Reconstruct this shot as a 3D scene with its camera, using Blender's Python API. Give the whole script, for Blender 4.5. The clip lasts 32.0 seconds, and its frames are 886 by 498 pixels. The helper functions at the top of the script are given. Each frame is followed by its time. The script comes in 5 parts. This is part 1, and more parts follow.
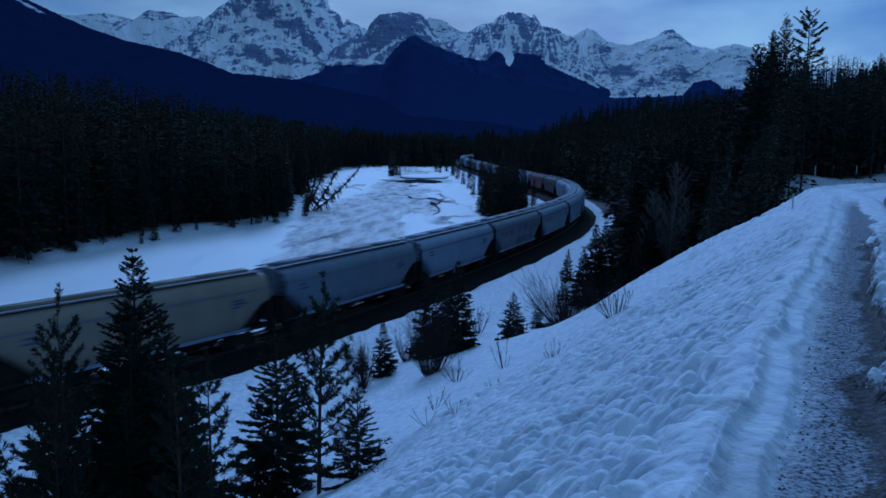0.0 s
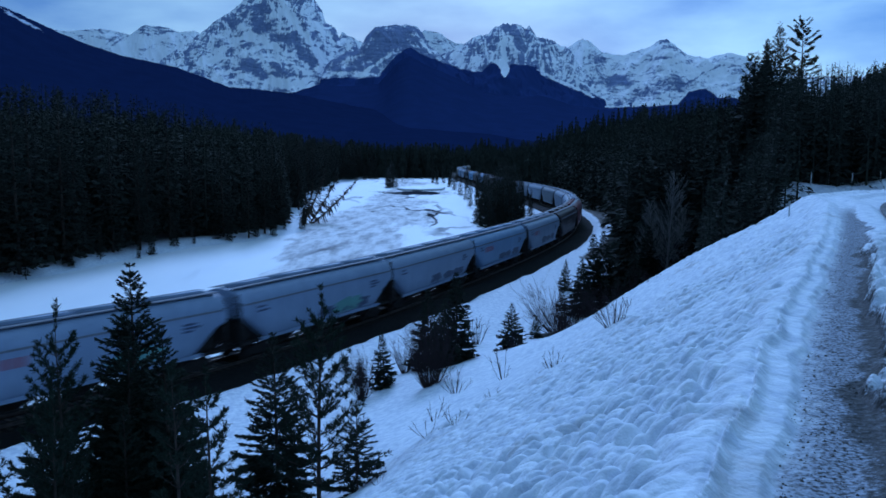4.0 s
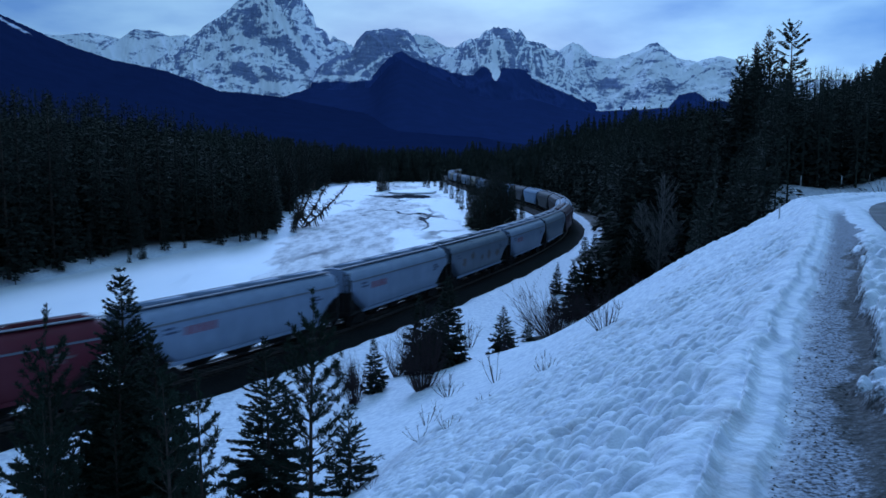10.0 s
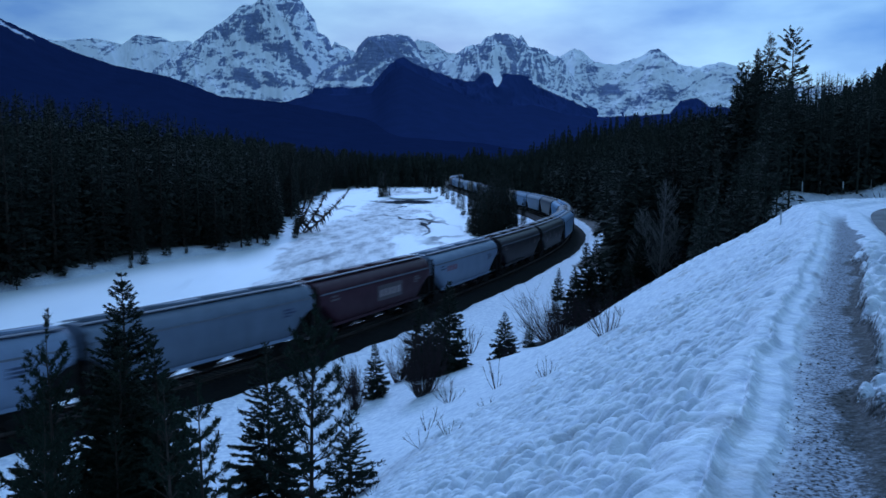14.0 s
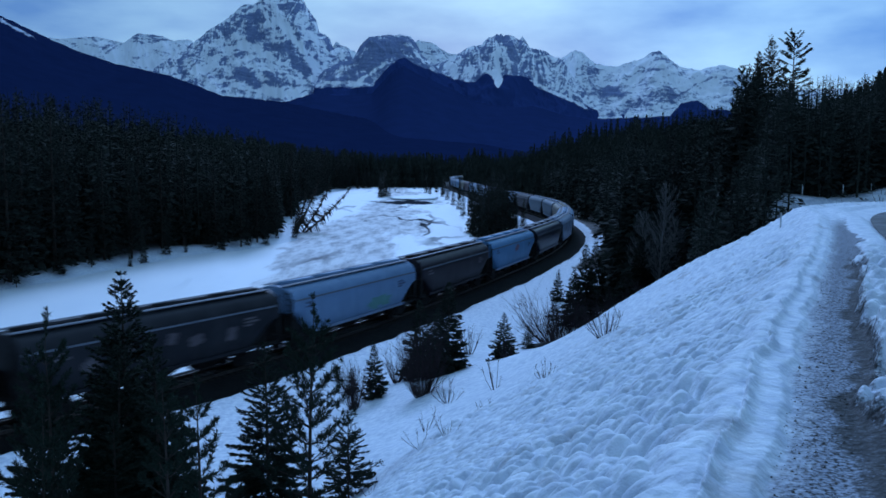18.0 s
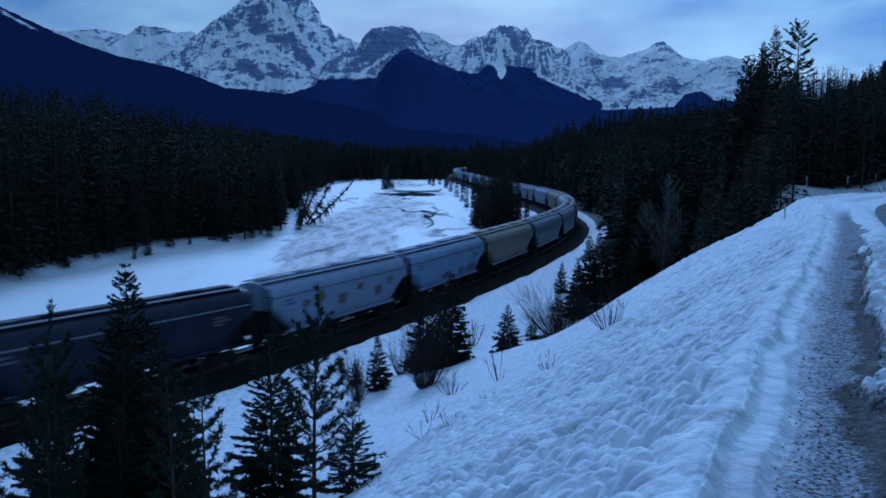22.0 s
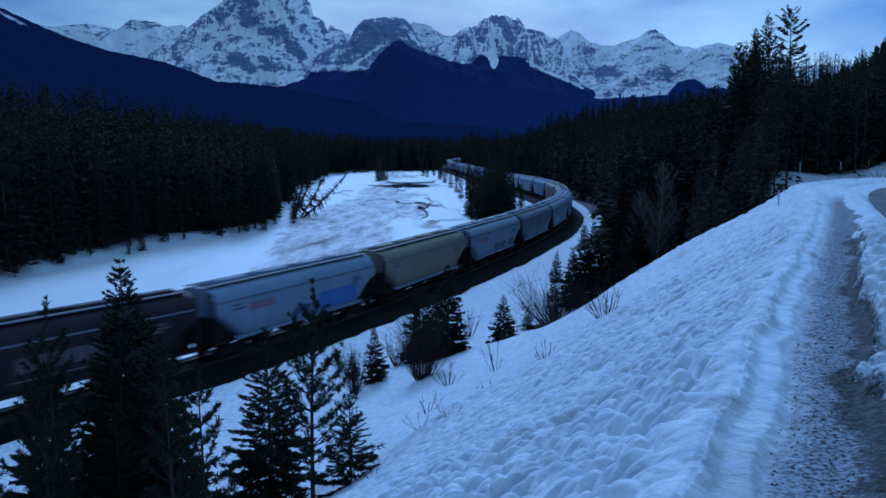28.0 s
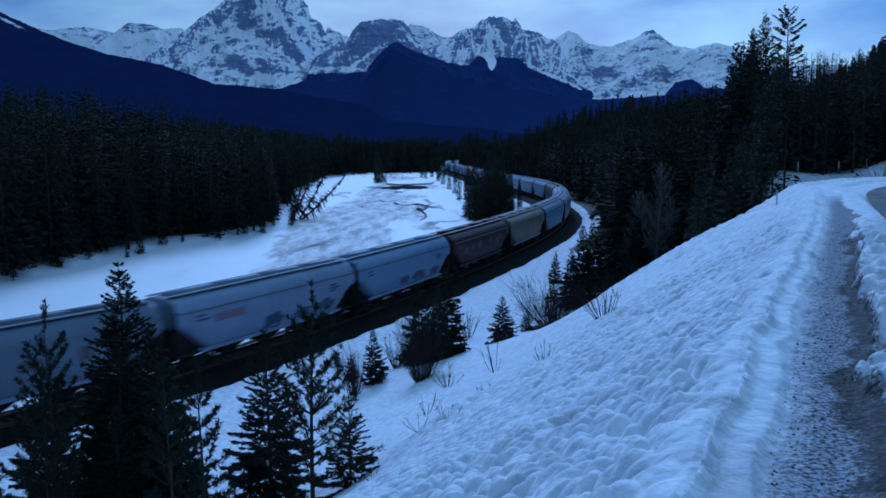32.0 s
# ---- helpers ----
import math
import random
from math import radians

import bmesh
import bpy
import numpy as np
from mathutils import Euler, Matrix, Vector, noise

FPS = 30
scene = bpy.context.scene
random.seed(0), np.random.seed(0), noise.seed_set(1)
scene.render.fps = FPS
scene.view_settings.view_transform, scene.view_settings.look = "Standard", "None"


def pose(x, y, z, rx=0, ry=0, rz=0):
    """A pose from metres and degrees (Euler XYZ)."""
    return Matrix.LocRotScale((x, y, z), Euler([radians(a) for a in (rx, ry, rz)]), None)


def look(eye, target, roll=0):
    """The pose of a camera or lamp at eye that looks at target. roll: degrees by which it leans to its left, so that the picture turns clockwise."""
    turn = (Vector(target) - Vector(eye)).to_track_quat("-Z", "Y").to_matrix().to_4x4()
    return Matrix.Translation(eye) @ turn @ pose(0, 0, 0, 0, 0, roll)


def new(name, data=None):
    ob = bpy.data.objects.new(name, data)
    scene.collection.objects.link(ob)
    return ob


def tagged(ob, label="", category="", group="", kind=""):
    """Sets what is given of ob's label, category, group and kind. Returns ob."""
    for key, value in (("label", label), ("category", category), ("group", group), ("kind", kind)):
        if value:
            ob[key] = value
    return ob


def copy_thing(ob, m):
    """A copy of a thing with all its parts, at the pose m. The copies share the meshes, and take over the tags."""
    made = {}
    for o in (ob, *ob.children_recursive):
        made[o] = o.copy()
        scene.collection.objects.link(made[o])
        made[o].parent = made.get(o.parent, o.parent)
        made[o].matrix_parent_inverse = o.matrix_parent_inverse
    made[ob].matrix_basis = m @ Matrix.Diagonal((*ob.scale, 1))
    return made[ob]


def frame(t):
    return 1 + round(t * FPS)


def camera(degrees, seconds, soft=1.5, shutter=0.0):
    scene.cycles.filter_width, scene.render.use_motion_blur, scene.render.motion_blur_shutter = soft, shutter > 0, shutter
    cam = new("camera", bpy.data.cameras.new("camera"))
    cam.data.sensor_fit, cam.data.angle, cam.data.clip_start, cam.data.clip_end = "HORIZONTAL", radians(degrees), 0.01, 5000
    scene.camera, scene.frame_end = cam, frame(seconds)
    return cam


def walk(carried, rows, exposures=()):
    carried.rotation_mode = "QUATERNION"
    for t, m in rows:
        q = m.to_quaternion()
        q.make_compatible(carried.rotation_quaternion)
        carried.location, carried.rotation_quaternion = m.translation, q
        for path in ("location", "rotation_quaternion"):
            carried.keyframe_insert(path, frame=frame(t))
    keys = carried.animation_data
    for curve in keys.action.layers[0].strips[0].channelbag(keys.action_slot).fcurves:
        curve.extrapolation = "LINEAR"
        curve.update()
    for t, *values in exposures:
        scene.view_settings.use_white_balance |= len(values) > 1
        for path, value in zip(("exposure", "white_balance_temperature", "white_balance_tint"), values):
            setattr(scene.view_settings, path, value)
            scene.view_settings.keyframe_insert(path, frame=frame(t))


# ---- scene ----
cam = camera(56, 32.0, soft=1.6, shutter=0.9)
EXPOSURES = [(0, -0.38, 5930, 10), (1, 0.01, 6250, 10), (2, 0.14, 6400, 10), (3, 0.29, 6400, 10), (6, 0.31, 6450, 10), (12, 0.31, 6750, 10), (14, 0.30, 6750, 10), (18, 0.28, 6750, 10),
             (21, 0.13, 6450, 10), (25, -0.01, 6270, 10), (28, 0.12, 6270, 10), (30, 0.12, 6270, 10), (32, 0.18, 6300, 10)]
walk(cam, [(t, pose(0, 0, 12.86, 90 + p, 0, y) @ pose(0, 0, 0, 0, 0, r)) for t, p, y, r in (
    (0, -7.38, 0.75, 0.84), (0.5, -7.40, 0.87, 0.59), (1, -7.45, 0.95, 0.43), (1.5, -7.42, 0.92, 0.40), (2, -7.38, 1.01, 0.35),
    (2.5, -7.33, 0.95, 0.33), (3, -7.20, 0.93, 0.23), (3.5, -6.85, 0.80, 0.21), (5.5, -6.42, 0.01, 0.24), (6, -6.43, -0.08, 0.15),
    (6.5, -6.38, -0.21, 0.23), (7, -6.41, -0.22, 0.24), (7.5, -6.37, -0.21, 0.27), (8, -6.35, -0.20, 0.18), (8.5, -6.34, -0.18, 0.19),
    (9, -6.37, -0.13, 0.11), (9.5, -6.36, -0.04, 0.11), (10, -6.36, 0.02, 0.11), (10.5, -6.27, 0.02, 0.05), (11, -6.17, -0.03, 0.06),
    (11.5, -6.07, -0.01, 0.09), (12, -6.07, 0.02, 0.11), (12.5, -6.03, 0.05, 0.08), (13, -5.98, -0.00, -0.00), (13.5, -5.98, 0.06, 0.07),
    (14, -5.98, 0.11, 0.18), (14.5, -5.95, 0.06, 0.29), (16.5, -5.94, 0.01, 0.29), (17, -5.88, -0.00, 0.38), (17.5, -5.88, 0.04, 0.42),
    (18, -5.93, 0.09, 0.57), (18.5, -6.08, 0.12, 0.65), (19, -6.23, 0.17, 0.69), (19.5, -6.27, 0.24, 0.61), (20, -6.34, 0.21, 0.52),
    (20.5, -6.43, 0.21, 0.37), (21, -6.37, 0.24, 0.34), (21.5, -6.41, 0.34, 0.34), (22, -6.50, 0.33, 0.43), (22.5, -6.62, 0.17, 0.41),
    (23, -6.74, -0.04, 0.39), (23.5, -6.86, -0.08, 0.24), (24, -6.96, -0.06, 0.13), (24.5, -7.02, -0.04, 0.17), (25, -7.10, -0.05, 0.17),
    (25.5, -7.11, -0.07, 0.01), (27.5, -7.11, -0.10, -0.27), (28, -7.11, -0.02, -0.32), (28.5, -7.12, -0.09, -0.32), (29, -7.14, -0.08, -0.28),
    (29.5, -7.11, -0.04, -0.37), (30, -7.12, -0.07, -0.35), (30.5, -7.12, -0.11, -0.28), (31, -7.11, -0.24, -0.37), (31.5, -7.11, -0.11, -0.46),
    (32, -7.01, -0.11, -0.60),)], EXPOSURES)

# ---- light: a heavy blue dusk under cloud ----
world = bpy.data.worlds.new("dusk_sky")
scene.world = world
world.use_nodes = True
wn, wl = world.node_tree.nodes, world.node_tree.links
wn.clear()
w_out, w_bg = wn.new("ShaderNodeOutputWorld"), wn.new("ShaderNodeBackground")
w_tc, w_map, w_noise, w_ramp = wn.new("ShaderNodeTexCoord"), wn.new("ShaderNodeMapping"), wn.new("ShaderNodeTexNoise"), wn.new("ShaderNodeValToRGB")
w_sky, w_mix = wn.new("ShaderNodeTexSky"), wn.new("ShaderNodeMixRGB")
w_sky.sky_type, w_sky.sun_disc = "NISHITA", False
w_sky.sun_elevation, w_sky.sun_rotation = radians(4), radians(0)
w_map.inputs["Scale"].default_value = (1.0, 1.0, 3.2)
w_noise.inputs["Scale"].default_value, w_noise.inputs["Detail"].default_value = 2.6, 7.0
w_noise.inputs["Roughness"].default_value = 0.5
w_ramp.color_ramp.elements[0].position, w_ramp.color_ramp.elements[0].color = 0.38, (0.115, 0.335, 0.83, 1)
w_ramp.color_ramp.elements[1].position, w_ramp.color_ramp.elements[1].color = 0.62, (0.405, 0.78, 1.20, 1)
w_mix.blend_type, w_mix.inputs["Fac"].default_value = "MIX", 0.995
wl.new(w_tc.outputs["Generated"], w_map.inputs["Vector"])
wl.new(w_map.outputs["Vector"], w_noise.inputs["Vector"])
wl.new(w_noise.outputs["Fac"], w_ramp.inputs["Fac"])
wl.new(w_sky.outputs["Color"], w_mix.inputs["Color1"])
wl.new(w_ramp.outputs["Color"], w_mix.inputs["Color2"])
w_sep, w_glow, w_mul = wn.new("ShaderNodeSeparateXYZ"), wn.new("ShaderNodeMapRange"), wn.new("ShaderNodeMixRGB")
w_glow.inputs["From Min"].default_value, w_glow.inputs["From Max"].default_value = -1.0, 0.9
w_glow.inputs["To Min"].default_value, w_glow.inputs["To Max"].default_value = 0.50, 1.15
w_mul.blend_type, w_mul.inputs["Fac"].default_value = "MULTIPLY", 1.0
wl.new(w_tc.outputs["Generated"], w_sep.inputs["Vector"])
wl.new(w_sep.outputs["Y"], w_glow.inputs["Value"])
w_side, w_both = wn.new("ShaderNodeMapRange"), wn.new("ShaderNodeMath")
w_side.inputs["From Min"].default_value, w_side.inputs["From Max"].default_value = -0.55, 0.25
w_side.inputs["To Min"].default_value, w_side.inputs["To Max"].default_value = 0.72, 1.05
w_both.operation = "MULTIPLY"
wl.new(w_sep.outputs["X"], w_side.inputs["Value"])
wl.new(w_side.outputs["Result"], w_both.inputs[0])
wl.new(w_glow.outputs["Result"], w_both.inputs[1])
wl.new(w_mix.outputs["Color"], w_mul.inputs["Color1"])
wl.new(w_both.outputs["Value"], w_mul.inputs["Color2"])
wl.new(w_mul.outputs["Color"], w_bg.inputs["Color"])
wl.new(w_bg.outputs["Background"], w_out.inputs["Surface"])
w_bg.inputs["Strength"].default_value = 0.70

sun = new("sun", bpy.data.lights.new("sun", "SUN"))
sun.data.energy, sun.data.angle, sun.data.color = 1.3, radians(16), (0.37, 0.62, 1.22)
sun.matrix_world = look((-15, 160, 105), (0, 0, 0))


# ---- materials ----
def node_mat(name):
    m = bpy.data.materials.new(name)
    m.use_nodes = True
    return m, m.node_tree.nodes, m.node_tree.links, m.node_tree.nodes["Principled BSDF"]


def noise_node(nodes, links, vec, scale, detail=4.0, rough=0.55):
    n = nodes.new("ShaderNodeTexNoise")
    n.inputs["Scale"].default_value, n.inputs["Detail"].default_value, n.inputs["Roughness"].default_value = scale, detail, rough
    if vec is not None:
        links.new(vec, n.inputs["Vector"])
    return n.outputs["Fac"]


def ramp_node(nodes, links, fac, stops):
    r = nodes.new("ShaderNodeValToRGB")
    while len(r.color_ramp.elements) < len(stops):
        r.color_ramp.elements.new(0.5)
    for e, (p, c) in zip(r.color_ramp.elements, stops):
        e.position, e.color = p, (*c, 1) if len(c) == 3 else c
    links.new(fac, r.inputs["Fac"])
    return r.outputs["Color"]


def mix_node(nodes, links, fac, a, b, blend="MIX"):
    m = nodes.new("ShaderNodeMixRGB")
    m.blend_type = blend
    for sock, v in ((m.inputs["Fac"], fac), (m.inputs["Color1"], a), (m.inputs["Color2"], b)):
        if isinstance(v, bpy.types.NodeSocket):
            links.new(v, sock)
        else:
            sock.default_value = v if isinstance(v, float) else (*v, 1)
    return m.outputs["Color"]


def math_node(nodes, links, op, a, b=0.0, clamp=False):
    m = nodes.new("ShaderNodeMath")
    m.operation, m.use_clamp = op, clamp
    for sock, v in zip(m.inputs, (a, b)):
        if isinstance(v, bpy.types.NodeSocket):
            links.new(v, sock)
        else:
            sock.default_value = v
    return m.outputs["Value"]


def bump_node(nodes, links, bsdf, fac, strength, distance):
    b = nodes.new("ShaderNodeBump")
    b.inputs["Strength"].default_value, b.inputs["Distance"].default_value = strength, distance
    links.new(fac, b.inputs["Height"])
    links.new(b.outputs["Normal"], bsdf.inputs["Normal"])


def where(nodes, kind="Object"):
    return nodes.new("ShaderNodeTexCoord").outputs[kind]


def grainy(name, dark, light, scale=4.0, fine=40.0, rough=0.85, bump=0.3, metal=0.0, relief=0.02, shine=0.15):
    """A surface that varies at two scales between two colours, with a fine relief."""
    m, n, l, b = node_mat(name)
    v = where(n)
    big, small = noise_node(n, l, v, scale), noise_node(n, l, v, fine)
    both = math_node(n, l, "ADD", math_node(n, l, "MULTIPLY", big, 0.65), math_node(n, l, "MULTIPLY", small, 0.35))
    l.new(ramp_node(n, l, both, ((0.32, dark), (0.68, light))), b.inputs["Base Color"])
    b.inputs["Roughness"].default_value, b.inputs["Metallic"].default_value = rough, metal
    b.inputs["Specular IOR Level"].default_value = shine
    bump_node(n, l, b, small, bump, relief)
    return m


def paint(name, colour, grime=0.45, gloss=0.45):
    """Weathered rail-car paint: rain streaks, road dirt towards patches, faded areas."""
    m, n, l, b = node_mat(name)
    v = where(n)
    mp = n.new("ShaderNodeMapping")
    mp.inputs["Scale"].default_value = (1.6, 1.6, 0.12)
    l.new(v, mp.inputs["Vector"])
    rnd = n.new("ShaderNodeObjectInfo").outputs["Random"]
    off = n.new("ShaderNodeVectorMath")
    off.operation = "ADD"
    l.new(mp.outputs["Vector"], off.inputs[0])
    l.new(math_node(n, l, "MULTIPLY", rnd, 40.0), off.inputs[1])
    streak = noise_node(n, l, off.outputs[0], 3.0, 5.0, 0.6)
    patch = noise_node(n, l, v, 0.5, 5.0, 0.6)
    faded = tuple(min(1.0, c * 1.18 + 0.015) for c in colour)
    dirty = tuple(c * 0.55 + 0.01 for c in colour)
    c1 = mix_node(n, l, ramp_node(n, l, patch, ((0.35, (0, 0, 0)), (0.7, (1, 1, 1)))), colour, faded)
    fac = math_node(n, l, "MULTIPLY", ramp_node(n, l, streak, ((0.48, (0, 0, 0)), (0.75, (1, 1, 1)))), grime)
    l.new(mix_node(n, l, fac, c1, dirty), b.inputs["Base Color"])
    b.inputs["Roughness"].default_value = gloss
    b.inputs["Specular IOR Level"].default_value = 0.10
    bump_node(n, l, b, patch, 0.15, 0.02)
    return m


def snow_material():
    """Old snow; meltwater gravel along the wheel rut beside the road; ground darkened for the shade under the woods."""
    m, n, l, b = node_mat("old_snow")
    g = n.new("ShaderNodeNewGeometry")
    pos = g.outputs["Position"]
    mid, small = noise_node(n, l, pos, 3.4, 5), noise_node(n, l, pos, 16.0, 3, 0.5)
    snow = mix_node(n, l, ramp_node(n, l, mid, ((0.35, (0, 0, 0)), (0.65, (1, 1, 1)))), (0.56, 0.615, 0.71), (0.80, 0.84, 0.90))
    soiled = ramp_node(n, l, noise_node(n, l, pos, 0.9, 7, 0.6), ((0.57, (0, 0, 0)), (0.73, (1, 1, 1))))
    att = n.new("ShaderNodeAttribute")
    att.attribute_name = "soil"
    snow = mix_node(n, l, math_node(n, l, "MULTIPLY", soiled, math_node(n, l, "MULTIPLY", att.outputs["Fac"], 0.75)), snow, (0.27, 0.25, 0.25))
    gr_att = n.new("ShaderNodeAttribute")
    gr_att.attribute_name = "gravel"
    gravel = ramp_node(n, l, noise_node(n, l, pos, 34.0, 5, 0.6), ((0.36, (0.015, 0.015, 0.016)), (0.42, (0.07, 0.07, 0.08)), (0.47, (0.16, 0.175, 0.21)), (0.62, (0.33, 0.365, 0.44))))
    edge = math_node(n, l, "ADD", gr_att.outputs["Fac"], math_node(n, l, "MULTIPLY", math_node(n, l, "SUBTRACT", noise_node(n, l, pos, 9.0, 6, 0.65), 0.5), 0.9))
    c = mix_node(n, l, ramp_node(n, l, edge, ((0.25, (0, 0, 0)), (0.75, (1, 1, 1)))), snow, gravel)
    mud_and_gaps = n.new("ShaderNodeAttribute")
    mud_and_gaps.attribute_name = "mud_and_gaps"
    mudf = math_node(n, l, "ADD", mud_and_gaps.outputs["Fac"], math_node(n, l, "MULTIPLY", math_node(n, l, "SUBTRACT", math_node(n, l, "ADD", math_node(n, l, "MULTIPLY", noise_node(n, l, pos, 5.0, 6, 0.7), 0.5), math_node(n, l, "MULTIPLY", noise_node(n, l, pos, 26.0, 5, 0.7), 0.5)), 0.5), 2.2))
    c = mix_node(n, l, ramp_node(n, l, mudf, ((0.40, (0, 0, 0)), (0.72, (1, 1, 1)))), c, ramp_node(n, l, noise_node(n, l, pos, 20.0, 5, 0.7), ((0.38, (0.004, 0.004, 0.004)), (0.52, (0.03, 0.029, 0.03)), (0.64, (0.09, 0.095, 0.105)))))
    # woods' floor: the shade under the trees put into the ground colour
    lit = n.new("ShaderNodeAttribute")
    lit.attribute_name = "wood_shade"
    wood_shade = ramp_node(n, l, mid, ((0.3, (0.012, 0.011, 0.008)), (0.75, (0.05, 0.045, 0.035))))
    c = mix_node(n, l, math_node(n, l, "MULTIPLY", lit.outputs["Fac"], 1.0, True), c, wood_shade)
    l.new(c, b.inputs["Base Color"])
    b.inputs["Roughness"].default_value = 0.75
    b.inputs["Specular IOR Level"].default_value = 0.25
    clod = noise_node(n, l, pos, 10.0, 3, 0.5)
    bump_node(n, l, b, math_node(n, l, "ADD", math_node(n, l, "MULTIPLY", clod, 1.6), math_node(n, l, "MULTIPLY", small, 0.25)), 0.45, 0.05)
    return m


def river_material():
    """River snow with grey-mauve overflow ice, drifts and narrow open leads."""
    m, n, l, b = node_mat("river_ice_and_snow")
    pos = n.new("ShaderNodeNewGeometry").outputs["Position"]
    mp = n.new("ShaderNodeMapping")
    mp.inputs["Scale"].default_value = (0.75, 0.17, 1.0)
    mp.inputs["Rotation"].default_value = (0, 0, radians(-8))
    l.new(pos, mp.inputs["Vector"])
    v = mp.outputs["Vector"]
    att = n.new("ShaderNodeAttribute")
    att.attribute_name = "ice"
    wet = math_node(n, l, "ADD", att.outputs["Fac"], math_node(n, l, "MULTIPLY", math_node(n, l, "SUBTRACT", noise_node(n, l, v, 0.11, 6, 0.6), 0.5), 1.9))
    snow = mix_node(n, l, noise_node(n, l, v, 0.3, 5), (0.74, 0.77, 0.82), (0.87, 0.88, 0.9))
    ice = ramp_node(n, l, noise_node(n, l, v, 0.6, 8, 0.7), ((0.36, (0.29, 0.285, 0.31)), (0.46, (0.54, 0.52, 0.54)), (0.58, (0.78, 0.76, 0.78))))
    wetf = ramp_node(n, l, wet, ((0.42, (0, 0, 0)), (0.52, (1, 1, 1))))
    c = mix_node(n, l, wetf, snow, ice)
    lead = n.new("ShaderNodeAttribute")
    lead.attribute_name = "lead"
    crack = math_node(n, l, "ADD", lead.outputs["Fac"], math_node(n, l, "MULTIPLY", math_node(n, l, "SUBTRACT", noise_node(n, l, v, 0.28, 6, 0.7), 0.5), 1.5))
    thin = math_node(n, l, "ABSOLUTE", math_node(n, l, "SUBTRACT", noise_node(n, l, v, 0.09, 4, 0.45), 0.5))
    thin = math_node(n, l, "MULTIPLY", ramp_node(n, l, thin, ((0.010, (1, 1, 1)), (0.020, (0, 0, 0)))), math_node(n, l, "MULTIPLY", att.outputs["Fac"], 2.2, True))
    broken = ramp_node(n, l, noise_node(n, l, v, 0.05, 4), ((0.48, (0, 0, 0)), (0.55, (1, 1, 1))))
    leadf = math_node(n, l, "MAXIMUM", ramp_node(n, l, crack, ((0.55, (0, 0, 0)), (0.60, (1, 1, 1)))), math_node(n, l, "MULTIPLY", thin, broken))
    c = mix_node(n, l, leadf, c, (0.03, 0.035, 0.045))
    l.new(c, b.inputs["Base Color"])
    l.new(ramp_node(n, l, math_node(n, l, "MAXIMUM", leadf, math_node(n, l, "MULTIPLY", wetf, 0.6)), ((0.0, (0.6,) * 3), (1.0, (0.7,) * 3))), b.inputs["Roughness"])
    l.new(ramp_node(n, l, math_node(n, l, "MAXIMUM", leadf, math_node(n, l, "MULTIPLY", wetf, 0.7)), ((0.0, (0.40,) * 3), (1.0, (0.0,) * 3))), b.inputs["Specular IOR Level"])
    bump_node(n, l, b, noise_node(n, l, v, 0.8, 6), 0.25, 0.15)
    return m


def rock_material():
    """Bare limestone on the steep beds, snow where the ledges and chutes let it lie, dark forest below the treeline;
    rock and forest carry blue haze in their colour.
    """
    m, n, l, b = node_mat("hazed_limestone_and_snow")
    g = n.new("ShaderNodeNewGeometry")
    pos = g.outputs["Position"]
    brk = noise_node(n, l, pos, 0.011, 8, 0.7)
    fine = noise_node(n, l, pos, 0.06, 6, 0.7)
    mp = n.new("ShaderNodeMapping")
    mp.vector_type = "TEXTURE"
    mp.inputs["Rotation"].default_value = (0, radians(9), 0)
    mp.inputs["Scale"].default_value = (110, 110, 11)
    l.new(pos, mp.inputs["Vector"])
    bed = noise_node(n, l, mp.outputs["Vector"], 1.0, 6, 0.62)
    hold = n.new("ShaderNodeAttribute")
    hold.attribute_name = "hold"
    k = hold.outputs["Fac"]
    for layer, weight in ((bed, 0.8), (brk, 0.3), (fine, 0.7)):
        k = math_node(n, l, "ADD", k, math_node(n, l, "MULTIPLY", math_node(n, l, "SUBTRACT", layer, 0.5), weight))
    # rock lightened and turned blue: distance haze put into its colour
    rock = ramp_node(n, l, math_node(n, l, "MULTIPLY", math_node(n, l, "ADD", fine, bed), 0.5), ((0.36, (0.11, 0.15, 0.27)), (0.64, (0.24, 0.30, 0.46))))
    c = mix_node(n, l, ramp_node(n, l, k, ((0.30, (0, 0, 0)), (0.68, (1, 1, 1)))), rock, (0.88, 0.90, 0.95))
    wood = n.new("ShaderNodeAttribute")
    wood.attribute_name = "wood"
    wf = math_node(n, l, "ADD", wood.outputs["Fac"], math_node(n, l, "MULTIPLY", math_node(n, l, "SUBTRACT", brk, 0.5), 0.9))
    c = mix_node(n, l, ramp_node(n, l, wf, ((0.46, (0, 0, 0)), (0.54, (1, 1, 1)))), c, HAZED_WOOD)
    l.new(c, b.inputs["Base Color"])
    b.inputs["Roughness"].default_value = 0.95
    b.inputs["Specular IOR Level"].default_value = 0.0
    return m


# conifer colour with the blue of the distance haze mixed in
HAZED_WOOD = (0.022, 0.046, 0.150)


